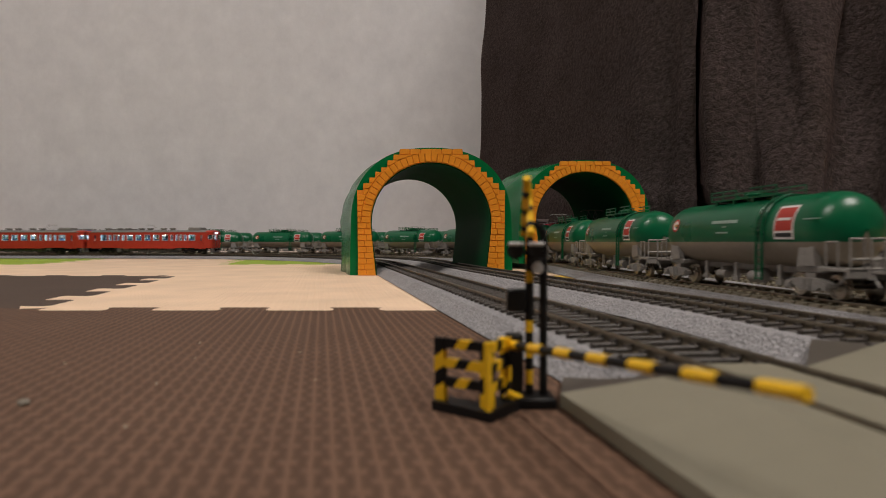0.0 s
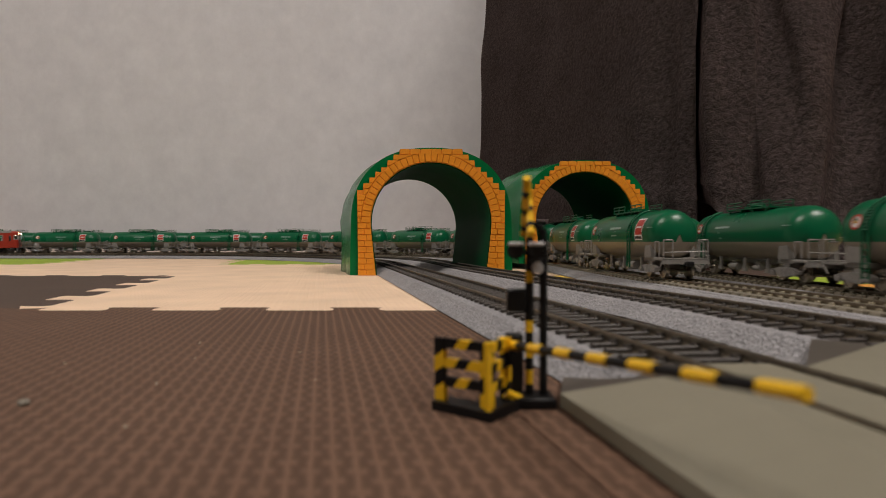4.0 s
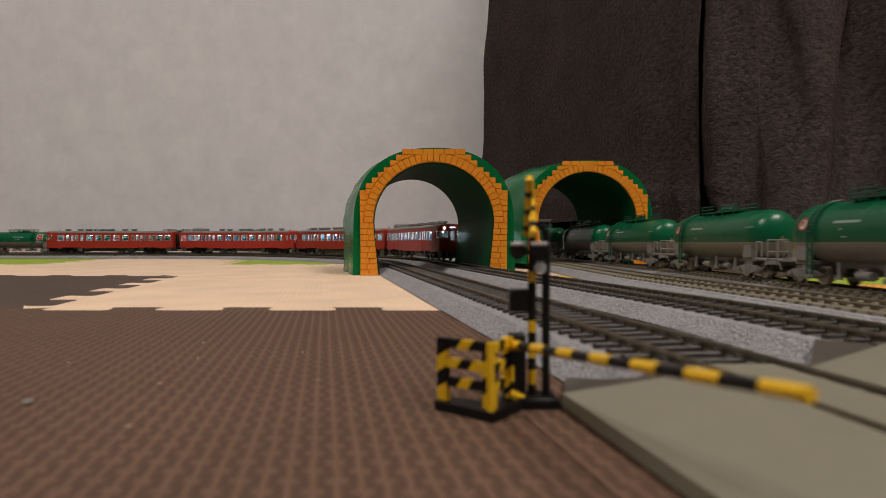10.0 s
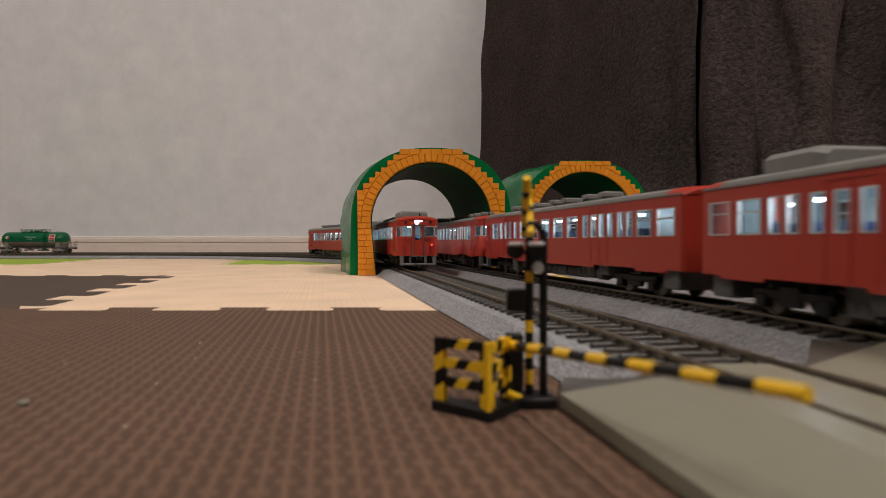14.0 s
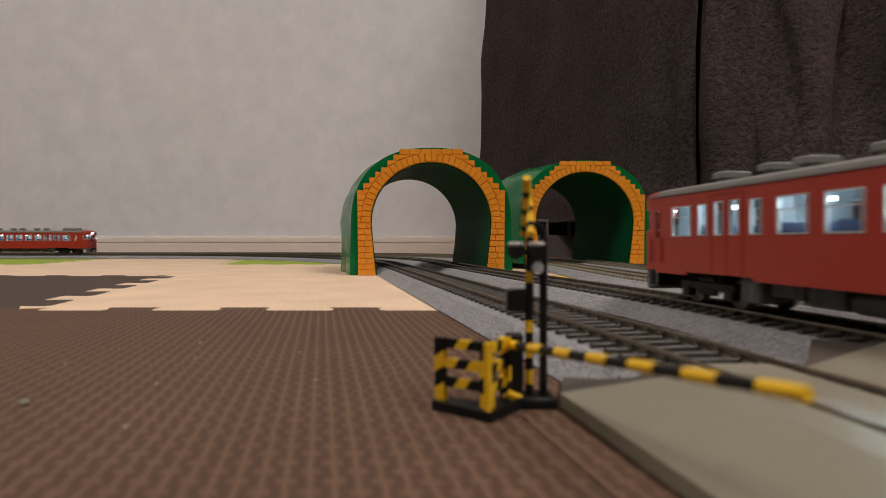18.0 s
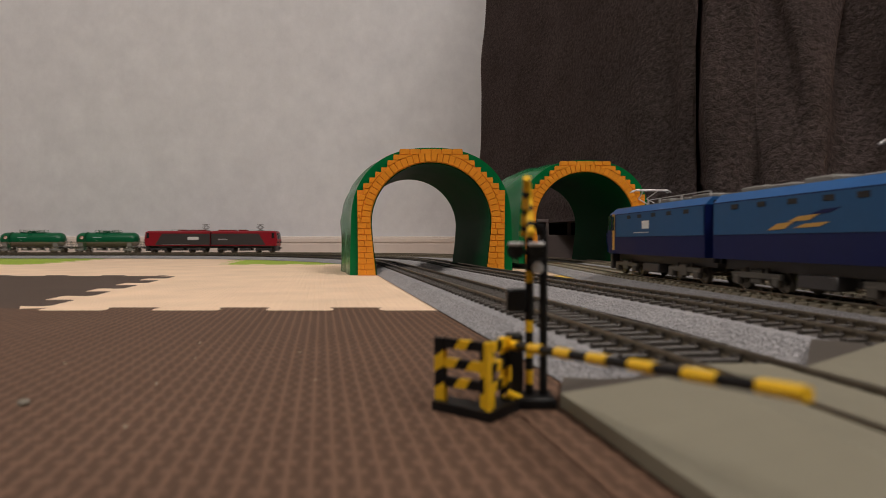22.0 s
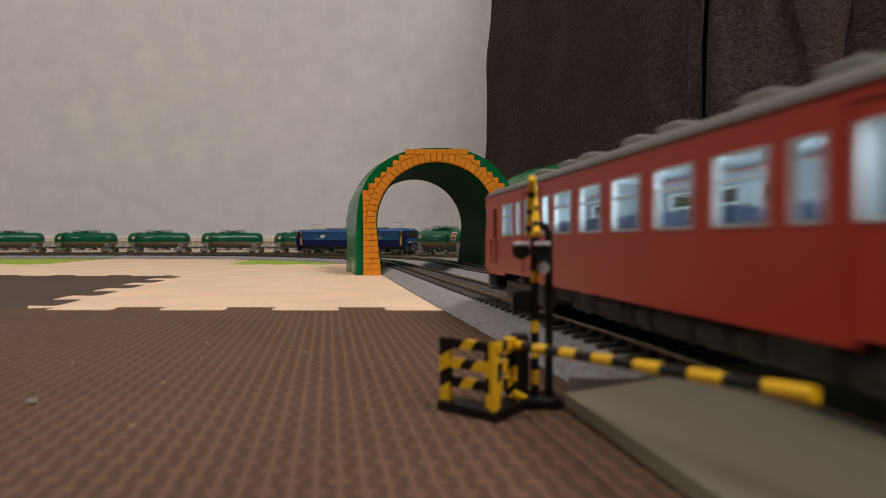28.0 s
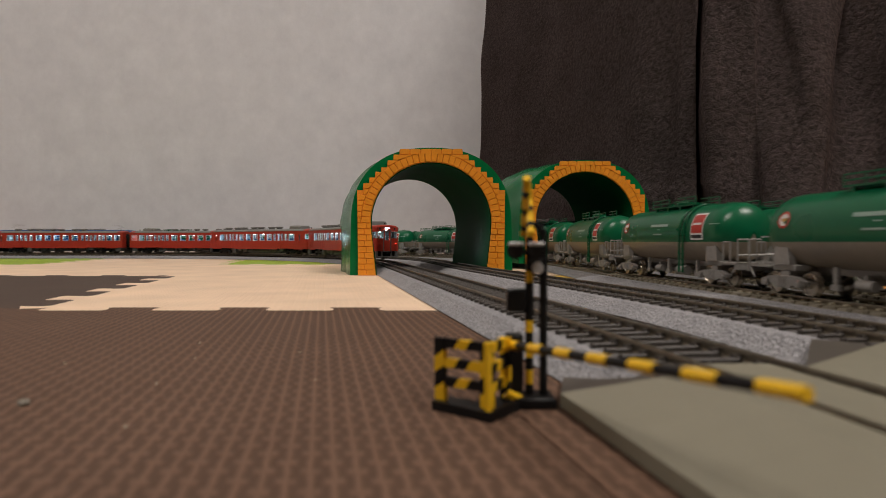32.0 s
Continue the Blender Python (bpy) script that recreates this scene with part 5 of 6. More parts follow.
        for z in (0.0150, 0.0166, 0.0182):
            part("step", B(*X((xf, xf + s * 0.0009)), *sorted((q * 0.0098, q * 0.0130)), z, z + 0.0006), M_RED, face)
        # snow plough skirt
        ya, yb = sorted((q * 0.0072, q * (fw + 0.0012)))
        bm = bmesh.new()
        box(bm, *X((xf - s * 0.0032, xf - s * 0.0006)), *sorted((q * (fw - 0.0022), q * (fw + 0.0010))), 0.0042, SIDE_Z0 - 0.0004, bevel=0.0003)
        box(bm, *X((xf - s * 0.0034, xf - s * 0.0008)), *sorted((q * 0.0058, q * 0.0078)), 0.0044, SIDE_Z0 - 0.0004, bevel=0.0003)
        part("skirt_post", bm, M_SKIRT, ob)
    part("skirt_beam", B(*X((xf - s * 0.0036, xf - s * 0.0004)), -fw - 0.0008, fw + 0.0008, 0.0036, 0.0054, bevel=0.0004), M_SKIRT, ob, "grey guard beam")
    part("buffer_plate", B(*X((xf - s * 0.0060, xf - s * 0.0040)), -0.013, 0.013, 0.0052, SIDE_Z0), M_BLACK, ob)
    # gangway door in its grey rubber surround
    bm = bmesh.new()
    xa, xb = X((xf - s * 0.0014, xf - s * 0.0005))
    box(bm, xa, xb, -dw, dw, dz0, 0.0268)
    box(bm, xa, xb, -dw, -0.0030, 0.0268, 0.0395)
    box(bm, xa, xb, 0.0030, dw, 0.0268, 0.0395)
    box(bm, xa, xb, -dw, dw, 0.0395, dz1)
    door = part("gangway_door", bm, M_RED, face, smooth=0)
    pane = part("door_pane", B(*X((xf - s * 0.0011, xf - s * 0.0009)), -0.0030, 0.0030, 0.0268, 0.0395), M_GLASS, door, smooth=0)
    pane.visible_shadow = False
    bm = bmesh.new()
    for q in (-1, 1):
        box(bm, *X((xf - s * 0.0006, xf + s * 0.0009)), *sorted((q * dw, q * (dw + 0.0007))), dz0 - 0.0004, dz1)
    box(bm, *X((xf - s * 0.0006, xf + s * 0.0009)), -dw - 0.0007, dw + 0.0007, dz1, dz1 + 0.0007)
    box(bm, *X((xf - s * 0.0006, xf + s * 0.0014)), -dw - 0.0007, dw + 0.0007, dz0 - 0.0010, dz0)
    part("gangway_surround", bm, M_UNDER, face, "grey rubber gangway surround")
    # cab inside
    part("driver_desk", B(*X((xf - s * 0.0075, xf - s * 0.0020)), 0.0050, 0.0145, 0.0250, 0.0300), M_SEAT, ob)
    bm = bmesh.new()
    xa, xb = X((s * 0.1190, s * 0.1196))
    for q in (-1, 1):
        box(bm, xa, xb, *sorted((q * 0.0042, q * (hw - 0.0014))), SIDE_Z0 + 0.0025, 0.0325)
        box(bm, xa, xb, *sorted((q * 0.0042, q * 0.0060)), 0.0325, 0.0436)
        box(bm, xa, xb, *sorted((q * 0.0120, q * (hw - 0.0014))), 0.0325, 0.0436)
    part("cab_wall", bm, M_UNDER, ob, "grey cab bulkhead")
    bm = bmesh.new()
    box(bm, *X((xf - s * 0.0010, xf + s * 0.0004)), -0.0040, 0.0040, 0.0428, 0.0452)
    part("sign_box", bm, M_DARK, face, "destination sign")
    coupler(ob, xf - s * 0.002, s)


def light_end(car, s, kind):
    """Lit lamps on one end. kind: warm pair (leading) or white sign with one red tail lamp (trailing)."""
    xf = s * CAR_L / 2

    def X(a, b):
        return sorted((xf + s * a, xf + s * b))

    part("lit_sign", B(*X(0.0004, 0.0008), -0.0036, 0.0036, 0.0430, 0.0450), M_SIGNW, car, "lit white destination sign")
    if kind == "lead":
        for q in (-1, 1):
            part("lit_headlamp", R((xf + s * 0.0007, q * 0.0108, 0.0431), (xf + s * 0.0011, q * 0.0108, 0.0431), 0.0014, 16), M_LAMPY, car, "lit warm headlamp")
    else:
        part("sign_lamp", R((xf + s * 0.0008, s * -0.0016, 0.0424), (xf + s * 0.0012, s * -0.0016, 0.0424), 0.0013, 16), M_LAMPW, car, "glaring white lamp")
        part("tail_lamp", R((xf + s * 0.0010, s * 0.0118, 0.0222), (xf + s * 0.0014, s * 0.0118, 0.0222), 0.0007, 12), M_TAIL, car, "glowing red tail lamp")


# ---- tank wagon ----
def half_tank(prof, upper, zc, split, n=36):
    """The part of the tank above or below the colour line."""
    bm = bmesh.new()
    rings = []
    for x, r in prof:
        h = max(-1.0, min(1.0, split / max(r, 1e-5)))
        a = math.asin(h)
        lo, hi = (a, math.pi - a) if upper else (math.pi - a, 2 * math.pi + a)
        rings.append([bm.verts.new((x, math.cos(lo + (hi - lo) * i / n) * r, zc + math.sin(lo + (hi - lo) * i / n) * r)) for i in range(n + 1)])
    for r0, r1 in zip(rings, rings[1:]):
        for i in range(n):
            bm.faces.new((r0[i], r0[i + 1], r1[i + 1], r1[i]))
    bmesh.ops.remove_doubles(bm, verts=bm.verts, dist=1e-6)
    bmesh.ops.recalc_face_normals(bm, faces=bm.faces)
    return bm


TANK_R, TANK_ZC, TANK_SPLIT = 0.0167, 0.0290, -0.0050


def on_tank(u, z, lift=0.0002):
    """A point on the left side of the barrel at x = u and height z."""
    h = z - TANK_ZC
    return Vector((u, math.sqrt(max(0, (TANK_R + lift) ** 2 - h * h)), z))


def tank_patch(parent, name, s, u0, u1, z0, z1, material, lift, label="", outline=None, n=8):
    """A printed patch that follows the barrel; with outline a round one."""
    bm = bmesh.new()
    if outline:
        cu, cz, r0, r1 = outline
        k = 24
        inner = [on_tank(cu + math.cos(2 * math.pi * i / k) * r0, cz + math.sin(2 * math.pi * i / k) * r0, lift) for i in range(k)] if r0 > 0 else None
        outer = [on_tank(cu + math.cos(2 * math.pi * i / k) * r1, cz + math.sin(2 * math.pi * i / k) * r1, lift) for i in range(k)]
        vo = [bm.verts.new((p.x, p.y * s, p.z)) for p in outer]
        if inner:
            vi = [bm.verts.new((p.x, p.y * s, p.z)) for p in inner]
            for i in range(k):
                j = (i + 1) % k
                bm.faces.new((vi[i], vi[j], vo[j], vo[i]))
        else:
            bm.faces.new(vo)
    else:
        rows = []
        for i in range(n + 1):
            z = z0 + (z1 - z0) * i / n
            rows.append([bm.verts.new((p.x, p.y * s, p.z)) for p in (on_tank(u0, z, lift), on_tank(u1, z, lift))])
        for a, b in zip(rows, rows[1:]):
            bm.faces.new((a[0], a[1], b[1], b[0]))
    bmesh.ops.recalc_face_normals(bm, faces=bm.faces)
    for f in bm.faces:
        if f.normal.y * s < 0:
            f.normal_flip()
    return part(name, bm, material, parent, label)


def tank_wagon(red_plate):
    ob = thing("tank_wagon", "green oil tank wagon with a grey lower half and roof walkway", "tank wagon", group="green tank wagons")
    L = 0.0710
    prof = [(-L, 0.0004), (-L + 0.0006, 0.0055), (-L + 0.0021, 0.0100), (-L + 0.0045, 0.0135), (-L + 0.0074, 0.0155), (-L + 0.0105, 0.0164), (-L + 0.0142, TANK_R), (-0.02, TANK_R), (0.02, TANK_R)]
    prof += [(-x, r) for x, r in prof[:7][::-1]]
    part("tank_upper", half_tank(prof, True, TANK_ZC, TANK_SPLIT), M_TANK, ob, "glossy green upper barrel", smooth=50)
    part("tank_lower", half_tank(prof, False, TANK_ZC, TANK_SPLIT), M_TANKG, ob, "warm grey lower barrel", smooth=50)
    # barrel bands
    for x in (-0.0560, 0.0560):
        bm = bmesh.new()
        for i in range(30):
            a, b = math.pi * (0.02 + 0.96 * i / 30), math.pi * (0.02 + 0.96 * (i + 1) / 30)
            r = TANK_R + 0.0002
            bm.faces.new([bm.verts.new((x + e, math.cos(q) * r, TANK_ZC + math.sin(q) * r)) for e, q in ((-0.0004, a), (0.0004, a), (0.0004, b), (-0.0004, b))])
        bmesh.ops.remove_doubles(bm, verts=bm.verts, dist=1e-6)
        bmesh.ops.recalc_face_normals(bm, faces=bm.faces)
        part("band", bm, M_TANK, ob)
    # roof walkway, dome and rails
    zt = TANK_ZC + TANK_R
    bm = bmesh.new()
    box(bm, -0.0270, 0.0290, -0.0078, 0.0078, zt + 0.0004, zt + 0.0012)
    for x in (-0.024, -0.008, 0.008, 0.024):
        for s in (-1, 1):
            box(bm, x - 0.0006, x + 0.0006, min(s * 0.0060, s * 0.0076), max(s * 0.0060, s * 0.0076), zt - 0.0026, zt + 0.0005)
    part("walkway", bm, M_TANK, ob, "green roof walkway")
    bm = bmesh.new()
    lathe(bm, [(zt - 0.001, 0.0046), (zt + 0.0022, 0.0046), (zt + 0.0028, 0.0050), (zt + 0.0033, 0.0046), (zt + 0.0040, 0.0020)], "z", 20)
    part("manhole_dome", bm, M_TANK, ob, smooth=35)
    bm = bmesh.new()
    box(bm, -0.0115, -0.0065, -0.0030, 0.0030, zt + 0.0010, zt + 0.0030)
    rod(bm, (0.0085, 0, zt + 0.001), (0.0085, 0, zt + 0.0042), 0.0012, 10)
    rod(bm, (0.0125, 0.002, zt + 0.001), (0.0125, 0.002, zt + 0.0034), 0.0008, 8)
    part("valve_gear", bm, M_TANK, ob)
    for s in (-1, 1):
        bm = bmesh.new()
        y = s * 0.0076
        for x in (-0.0265, -0.0150, 0.0055, 0.0175, 0.0285):
            rod(bm, (x, y, zt + 0.0008), (x, y, zt + 0.0056), 0.0004, 5)
        for a, b in ((-0.0265, -0.0060), (0.0055, 0.0285)):
            for z in (0.0032, 0.0056):
                rod(bm, (a, y, zt + z), (b, y, zt + z), 0.0004, 5)
        part("handrail", bm, M_TANK, ob)
    # side ladder
    for s in (-1, 1):
        bm = bmesh.new()
        u = -0.0285 if s > 0 else -0.0440
        prev = None
        for i in range(15):
            a = math.radians(80 - 78 * i / 14)
            p = Vector((0, s * math.cos(a) * (TANK_R + 0.0010), TANK_ZC + math.sin(a) * (TANK_R + 0.0010)))
            if prev:
                for e in (-0.0022, 0.0022):
                    rod(bm, (u + e, prev.y, prev.z), (u + e, p.y, p.z), 0.00055, 5)
                rod(bm, (u - 0.0022, p.y, p.z), (u + 0.0022, p.y, p.z), 0.00045, 5)
            prev = p
        for e in (-0.0022, 0.0022):
            rod(bm, (u + e, prev.y, prev.z), (u + e, prev.y, 0.0062), 0.0006, 5)
        for i in range(6):
            z = 0.0070 + 0.0033 * i
            rod(bm, (u - 0.0022, prev.y, z), (u + 0.0022, prev.y, z), 0.0003, 5)
        part("ladder", bm, M_TANK, ob, "green side ladder")
    # lettering bars and badges
    for s in (-1, 1):
        f = s                     # the round badge is at the leading end on the left, at the trailing end on the right
        ring = tank_patch(ob, "round_badge", s, 0, 0, 0, 0, M_WHITE, 0.00022, "round white and red badge", outline=(f * 0.0525, 0.0338, 0, 0.0038))
        tank_patch(ring, "badge_ring", s, 0, 0, 0, 0, M_REDP, 0.00030, outline=(f * 0.0525, 0.0338, 0.0028, 0.0038))
        tank_patch(ring, "badge_bird", s, f * 0.0525 - 0.0016, f * 0.0525 + 0.0014, 0.0331, 0.0344, M_ORANGEP, 0.00030)
        for u0, u1, z0, z1 in ((-0.0090, 0.0140, 0.0336, 0.0352), (0.0000, 0.0040, 0.0316, 0.0320), (-0.0020, 0.0090, 0.0284, 0.0292)) if s > 0 else ((0.0070, 0.0270, 0.0336, 0.0350), (0.0200, 0.0215, 0.0300, 0.0312)):
            tank_patch(ob, "lettering_bar", s, min(f * u0, f * u1), max(f * u0, f * u1), z0, z1, M_LETTER, 0.00022, "pale lettering bar")
        tank_patch(ob, "lettering_bar", s, min(-f * 0.0560, -f * 0.0660), max(-f * 0.0560, -f * 0.0660), 0.0336, 0.0340, M_LETTER, 0.00022)
        if red_plate and s > 0:
            pl = tank_patch(ob, "maker_plate", s, -0.0505, -0.0375, 0.0252, 0.0402, M_WHITE, 0.00022, "red and white square plate")
            tank_patch(pl, "plate_red", s, -0.0496, -0.0384, 0.0290, 0.0393, M_REDP, 0.00034)
            tank_patch(pl, "plate_bar", s, -0.0484, -0.0396, 0.0336, 0.0348, M_WHITE, 0.00042)
            tank_patch(pl, "plate_foot", s, -0.0496, -0.0384, 0.0262, 0.0280, M_DARK, 0.00034)
        else:
            for u, w in ((f * 0.018, 0.0018), (f * 0.0192, 0.0010)):
                tank_patch(ob, "lettering_bar", s, u - w, u + w, 0.0262, 0.0270, M_LETTER, 0.00022)
    # cradle, ends and running gear
    part("centre_sill", B(-0.0800, 0.0800, -0.0028, 0.0028, 0.0098, 0.0128), M_TUNDER, ob)
    for e in (-1, 1):
        x = e * 0.0560
        bm = bmesh.new()
        box(bm, x - 0.0075, x + 0.0075, -0.0135, 0.0135, 0.0112, 0.0138, bevel=0.0003)
        for s in (-1, 1):
            q = [(x - 0.0055, 0.0138), (x + 0.0055, 0.0138), (x + 0.0042, 0.0235), (x - 0.0042, 0.0235)]
            y0, y1 = s * 0.0118, s * 0.0150
            a = [bm.verts.new((u, y0, z)) for u, z in q]
            b = [bm.verts.new((u, y1, z)) for u, z in q]
            bm.faces.new(a)
            bm.faces.new(b[::-1])
            for i in range(4):
                bm.faces.new((a[i], b[i], b[(i + 1) % 4], a[(i + 1) % 4]))
        bmesh.ops.recalc_face_normals(bm, faces=bm.faces)
        part("saddle", bm, M_TUNDER, ob, "grey tank saddle")
        xe = e * 0.0795
        bm = bmesh.new()
        box(bm, *sorted((e * 0.0635, xe)), -0.0150, 0.0150, 0.0122, 0.0134, bevel=0.0002)
        box(bm, *sorted((xe - e * 0.0012, xe)), -0.0155, 0.0155, 0.0098, 0.0134)
        part("end_platform", bm, M_TUNDER, ob)
        bars = []
        for y in (-0.0145, -0.0085, 0.0085, 0.0145):
            bars.append(((xe, y, 0.0130), (xe, y, 0.0252), 0.00042, 6))
        for s in (-1, 1):
            bars.append(((xe, s * 0.0145, 0.0252), (xe, s * 0.0085, 0.0252), 0.00042, 6))
            bars.append(((xe, s * 0.0145, 0.0128), (xe - e * 0.0050, s * 0.0150, 0.0070), 0.0004, 6))
            bars.append(((xe - e * 0.0125, s * 0.0148, 0.0130), (xe - e * 0.0125, s * 0.0148, 0.0240), 0.0004, 6))
            bars.append(((xe - e * 0.0125, s * 0.0148, 0.0240), (xe - e * 0.0060, s * 0.0148, 0.0240), 0.0004, 6))
            bars.append(((xe - e * 0.0060, s * 0.0148, 0.0130), (xe - e * 0.0060, s * 0.0148, 0.0240), 0.0004, 6))
        bars.append(((xe, -0.0145, 0.0180), (xe, 0.0145, 0.0172), 0.00042, 6))
        rail = part("end_rail", R(*bars[-1]), M_TUNDER, ob, "thin grey end railing")
        for bar in bars[:-1]:
            part("railing_bar", R(*bar), M_TUNDER, rail)
        bogie(ob, x, 0.0219, M_TUNDER, "freight", WHEEL_BRIGHT)
        coupler(ob, e * 0.078, e)
        if e > 0:
            part("handbrake_wheel", R((xe - 0.004, 0.0085, 0.0262), (xe - 0.004, 0.0085, 0.0268), 0.0022, 12), M_SILVER, ob)
    bm = bmesh.new()
    for x, r, w in ((-0.014, 0.0030, 0.010), (0.016, 0.0022, 0.008)):
        rod(bm, (x - w / 2, 0.008, 0.0068), (x + w / 2, 0.008, 0.0068), r, 12)
        rod(bm, (x - w / 2, -0.008, 0.0068), (x + w / 2, -0.008, 0.0068), r * 0.8, 12)
        box(bm, x - 0.0006, x + 0.0006, -0.009, 0.009, 0.0068, 0.0110)
        box(bm, -0.020, 0.024, -0.0006, 0.0006, 0.0090, 0.0105)
    part("brake_cylinder", bm, M_TUNDER, ob)
    for s in (-1, 1):
        for x in (-0.032, 0.0020, 0.030):
            bm = bmesh.new()
            box(bm, x - 0.0009, x + 0.0009, min(s * 0.0085, s * 0.0100), max(s * 0.0085, s * 0.0100), 0.0052, 0.0135)
            box(bm, x - 0.0022, x + 0.0022, min(s * 0.0085, s * 0.0102), max(s * 0.0085, s * 0.0102), 0.0040, 0.0062)
            part("pipe_bracket", bm, M_TUNDER, ob)
    return ob


# ---- electric locomotives, each of two coupled halves ----
def pantograph(parent, x, zt, style):
    """A current collector: base, insulators, arms and a double head. single: one bent arm; double: a diamond."""
    thin = 0.0004 if style == "single" else 0.0006
    metal = M_SILVER if style == "single" else M_PANTO
    bm = bmesh.new()
    box(bm, x - 0.009, x + 0.009, -0.006, 0.006, zt + 0.0004, zt + 0.0012)
    for u in (-0.008, 0.008):
        for y in (-0.005, 0.005):
            rod(bm, (x + u, y, zt - 0.001), (x + u, y, zt + 0.0006), 0.0008, 6)
    top = part("pantograph", bm, metal, parent, "raised silver pantograph" if style == "single" else "raised diamond pantograph, its silver darkened against the bright wall")
    arms = bmesh.new()
    for s in (-1, 1):
        if style == "single":
            rod(arms, (x - 0.008, s * 0.0035, zt + 0.0012), (x + 0.010, s * 0.0030, zt + 0.0066), thin, 5)
            rod(arms, (x + 0.010, s * 0.0030, zt + 0.0066), (x - 0.004, s * 0.0055, zt + 0.0116), thin, 5)
        else:
            for e in (-1, 1):
                rod(arms, (x - e * 0.0035, s * 0.0045, zt + 0.001), (x + e * 0.0065, s * 0.0045, zt + 0.0080), thin, 5)
                rod(arms, (x + e * 0.0065, s * 0.0045, zt + 0.0080), (x - e * 0.0012, s * 0.0045, zt + 0.0152), thin, 5)
    part("arm", arms, metal, top)
    xh, zh = (x - 0.004, zt + 0.0118) if style == "single" else (x, zt + 0.0156)
    head = bmesh.new()
    for e in (-0.0022, 0.0022):
        rod(head, (xh + e, -0.0120, zh), (xh + e, 0.0120, zh), 0.0005, 5)
        for s in (-1, 1):
            rod(head, (xh + e, s * 0.0120, zh), (xh + e, s * 0.0145, zh - 0.0016), 0.0005, 5)
    for s in (-1, 1):
        rod(head, (xh - 0.0022, s * 0.0060, zh), (xh + 0.0022, s * 0.0060, zh), 0.0005, 5)
    part("collector_head", head, metal, top)
    return top


def loco_half(style, letter_side):
    """One half with its cab at +x."""
    blue = style == "blue"
    label = "blue electric locomotive half with a deep blue lower body" if blue else "crimson electric locomotive half with a dark grey side panel"
    ob = thing("locomotive", label, "locomotive", group="blue locomotive" if blue else "red locomotive")
    hw = 0.0180
    x0, x1 = -0.0775, 0.0680
    zb, zm, zt = 0.0152, 0.0277, 0.0490
    m_low, m_up = (M_DBLUE, M_LBLUE) if blue else (M_LRED, M_LRED)

    def shell(za, zb2, hwa, hwb, material, name, nose0, nose1):
        bm = bmesh.new()
        q = [(x0, -hwa, za), (x1 + nose0, -hwa + 0.0022, za), (x1 + nose0, hwa - 0.0022, za), (x0, hwa, za)]
        r = [(x0, -hwb, zb2), (x1 + nose1, -hwb + 0.0022, zb2), (x1 + nose1, hwb - 0.0022, zb2), (x0, hwb, zb2)]
        mid_a = [(x1 - 0.004 + nose0, -hwa, za), (x1 - 0.004 + nose0, hwa, za)]
        mid_b = [(x1 - 0.004 + nose1, -hwb, zb2), (x1 - 0.004 + nose1, hwb, zb2)]
        lo = [q[0], mid_a[0], q[1], q[2], mid_a[1], q[3]]
        hi = [r[0], mid_b[0], r[1], r[2], mid_b[1], r[3]]
        loft(bm, [lo, hi])
        bmesh.ops.recalc_face_normals(bm, faces=bm.faces)
        return part(name, bm, material, ob, smooth=25)

    if blue:
        shell(zb, zm, hw, hw, M_DBLUE, "lower_body", 0.0030, 0.0070)
        body = shell(zm, zt - 0.0044, hw, hw - 0.0004, M_DBLUE, "upper_body", 0.0070, 0.0022)
        shell(zt - 0.0044, zt, hw - 0.0002, hw - 0.0045, M_LBLUE, "roof_edge", 0.0022, -0.0008)
    else:
        shell(zb, zm, hw, hw, M_LRED, "lower_body", 0.0040, 0.0060)
        body = shell(zm, zt - 0.0030, hw, hw - 0.0004, M_LRED, "upper_body", 0.0060, 0.0030)
        shell(zt - 0.0030, zt, hw - 0.0002, hw - 0.0040, M_LRED, "roof_edge", 0.0030, 0.0)
    # roof gear
    part("roof_deck", B(x0 + 0.002, x1 - 0.006, -0.0125, 0.0125, zt - 0.0004, zt + 0.0006), M_LGREY if not blue else M_ROOF, ob)
    for a, b, h in ((-0.066, -0.046, 0.0028), (-0.042, -0.026, 0.0022), (-0.018, 0.0, 0.0030)):
        bm = bmesh.new()
        box(bm, a, b, -0.0095, 0.0095, zt + 0.0004, zt + h, bevel=0.0007)
        for i in range(3):
            u = a + (b - a) * (i + 0.5) / 3
            box(bm, u - 0.0012, u + 0.0012, -0.0072, 0.0072, zt + h, zt + h + 0.0004)
        part("roof_box", bm, M_ROOF if blue else M_LRED, ob)
    bm = bmesh.new()
    for x in (-0.070, -0.036, -0.006, 0.012):
        rod(bm, (x, 0.0105, zt), (x, 0.0105, zt + 0.0038), 0.0006, 6)
    rod(bm, (-0.070, 0.0105, zt + 0.0038), (0.012, 0.0105, zt + 0.0038), 0.0003, 5)
    part("roof_busbar", bm, M_SILVER, ob)
    pantograph(ob, 0.036 if blue else (0.030 if letter_side else -0.062), zt + 0.0004, "single" if blue else "double")
    # cab windows
    nose = 0.0050
    bm = bmesh.new()
    za, zc = zm + 0.0036, zt - 0.0050
    xa, xc = x1 + 0.0059, x1 + 0.0031
    if not blue:
        xa, xc = x1 + 0.0056, x1 + 0.0038
    v = [bm.verts.new(p) for p in ((xa + 0.0002, -0.0142, za), (xa + 0.0002, 0.0142, za), (xc + 0.0002, 0.0142, zc), (xc + 0.0002, -0.0142, zc))]
    bm.faces.new(v)
    bmesh.ops.solidify(bm, geom=bm.faces[:], thickness=0.0004)
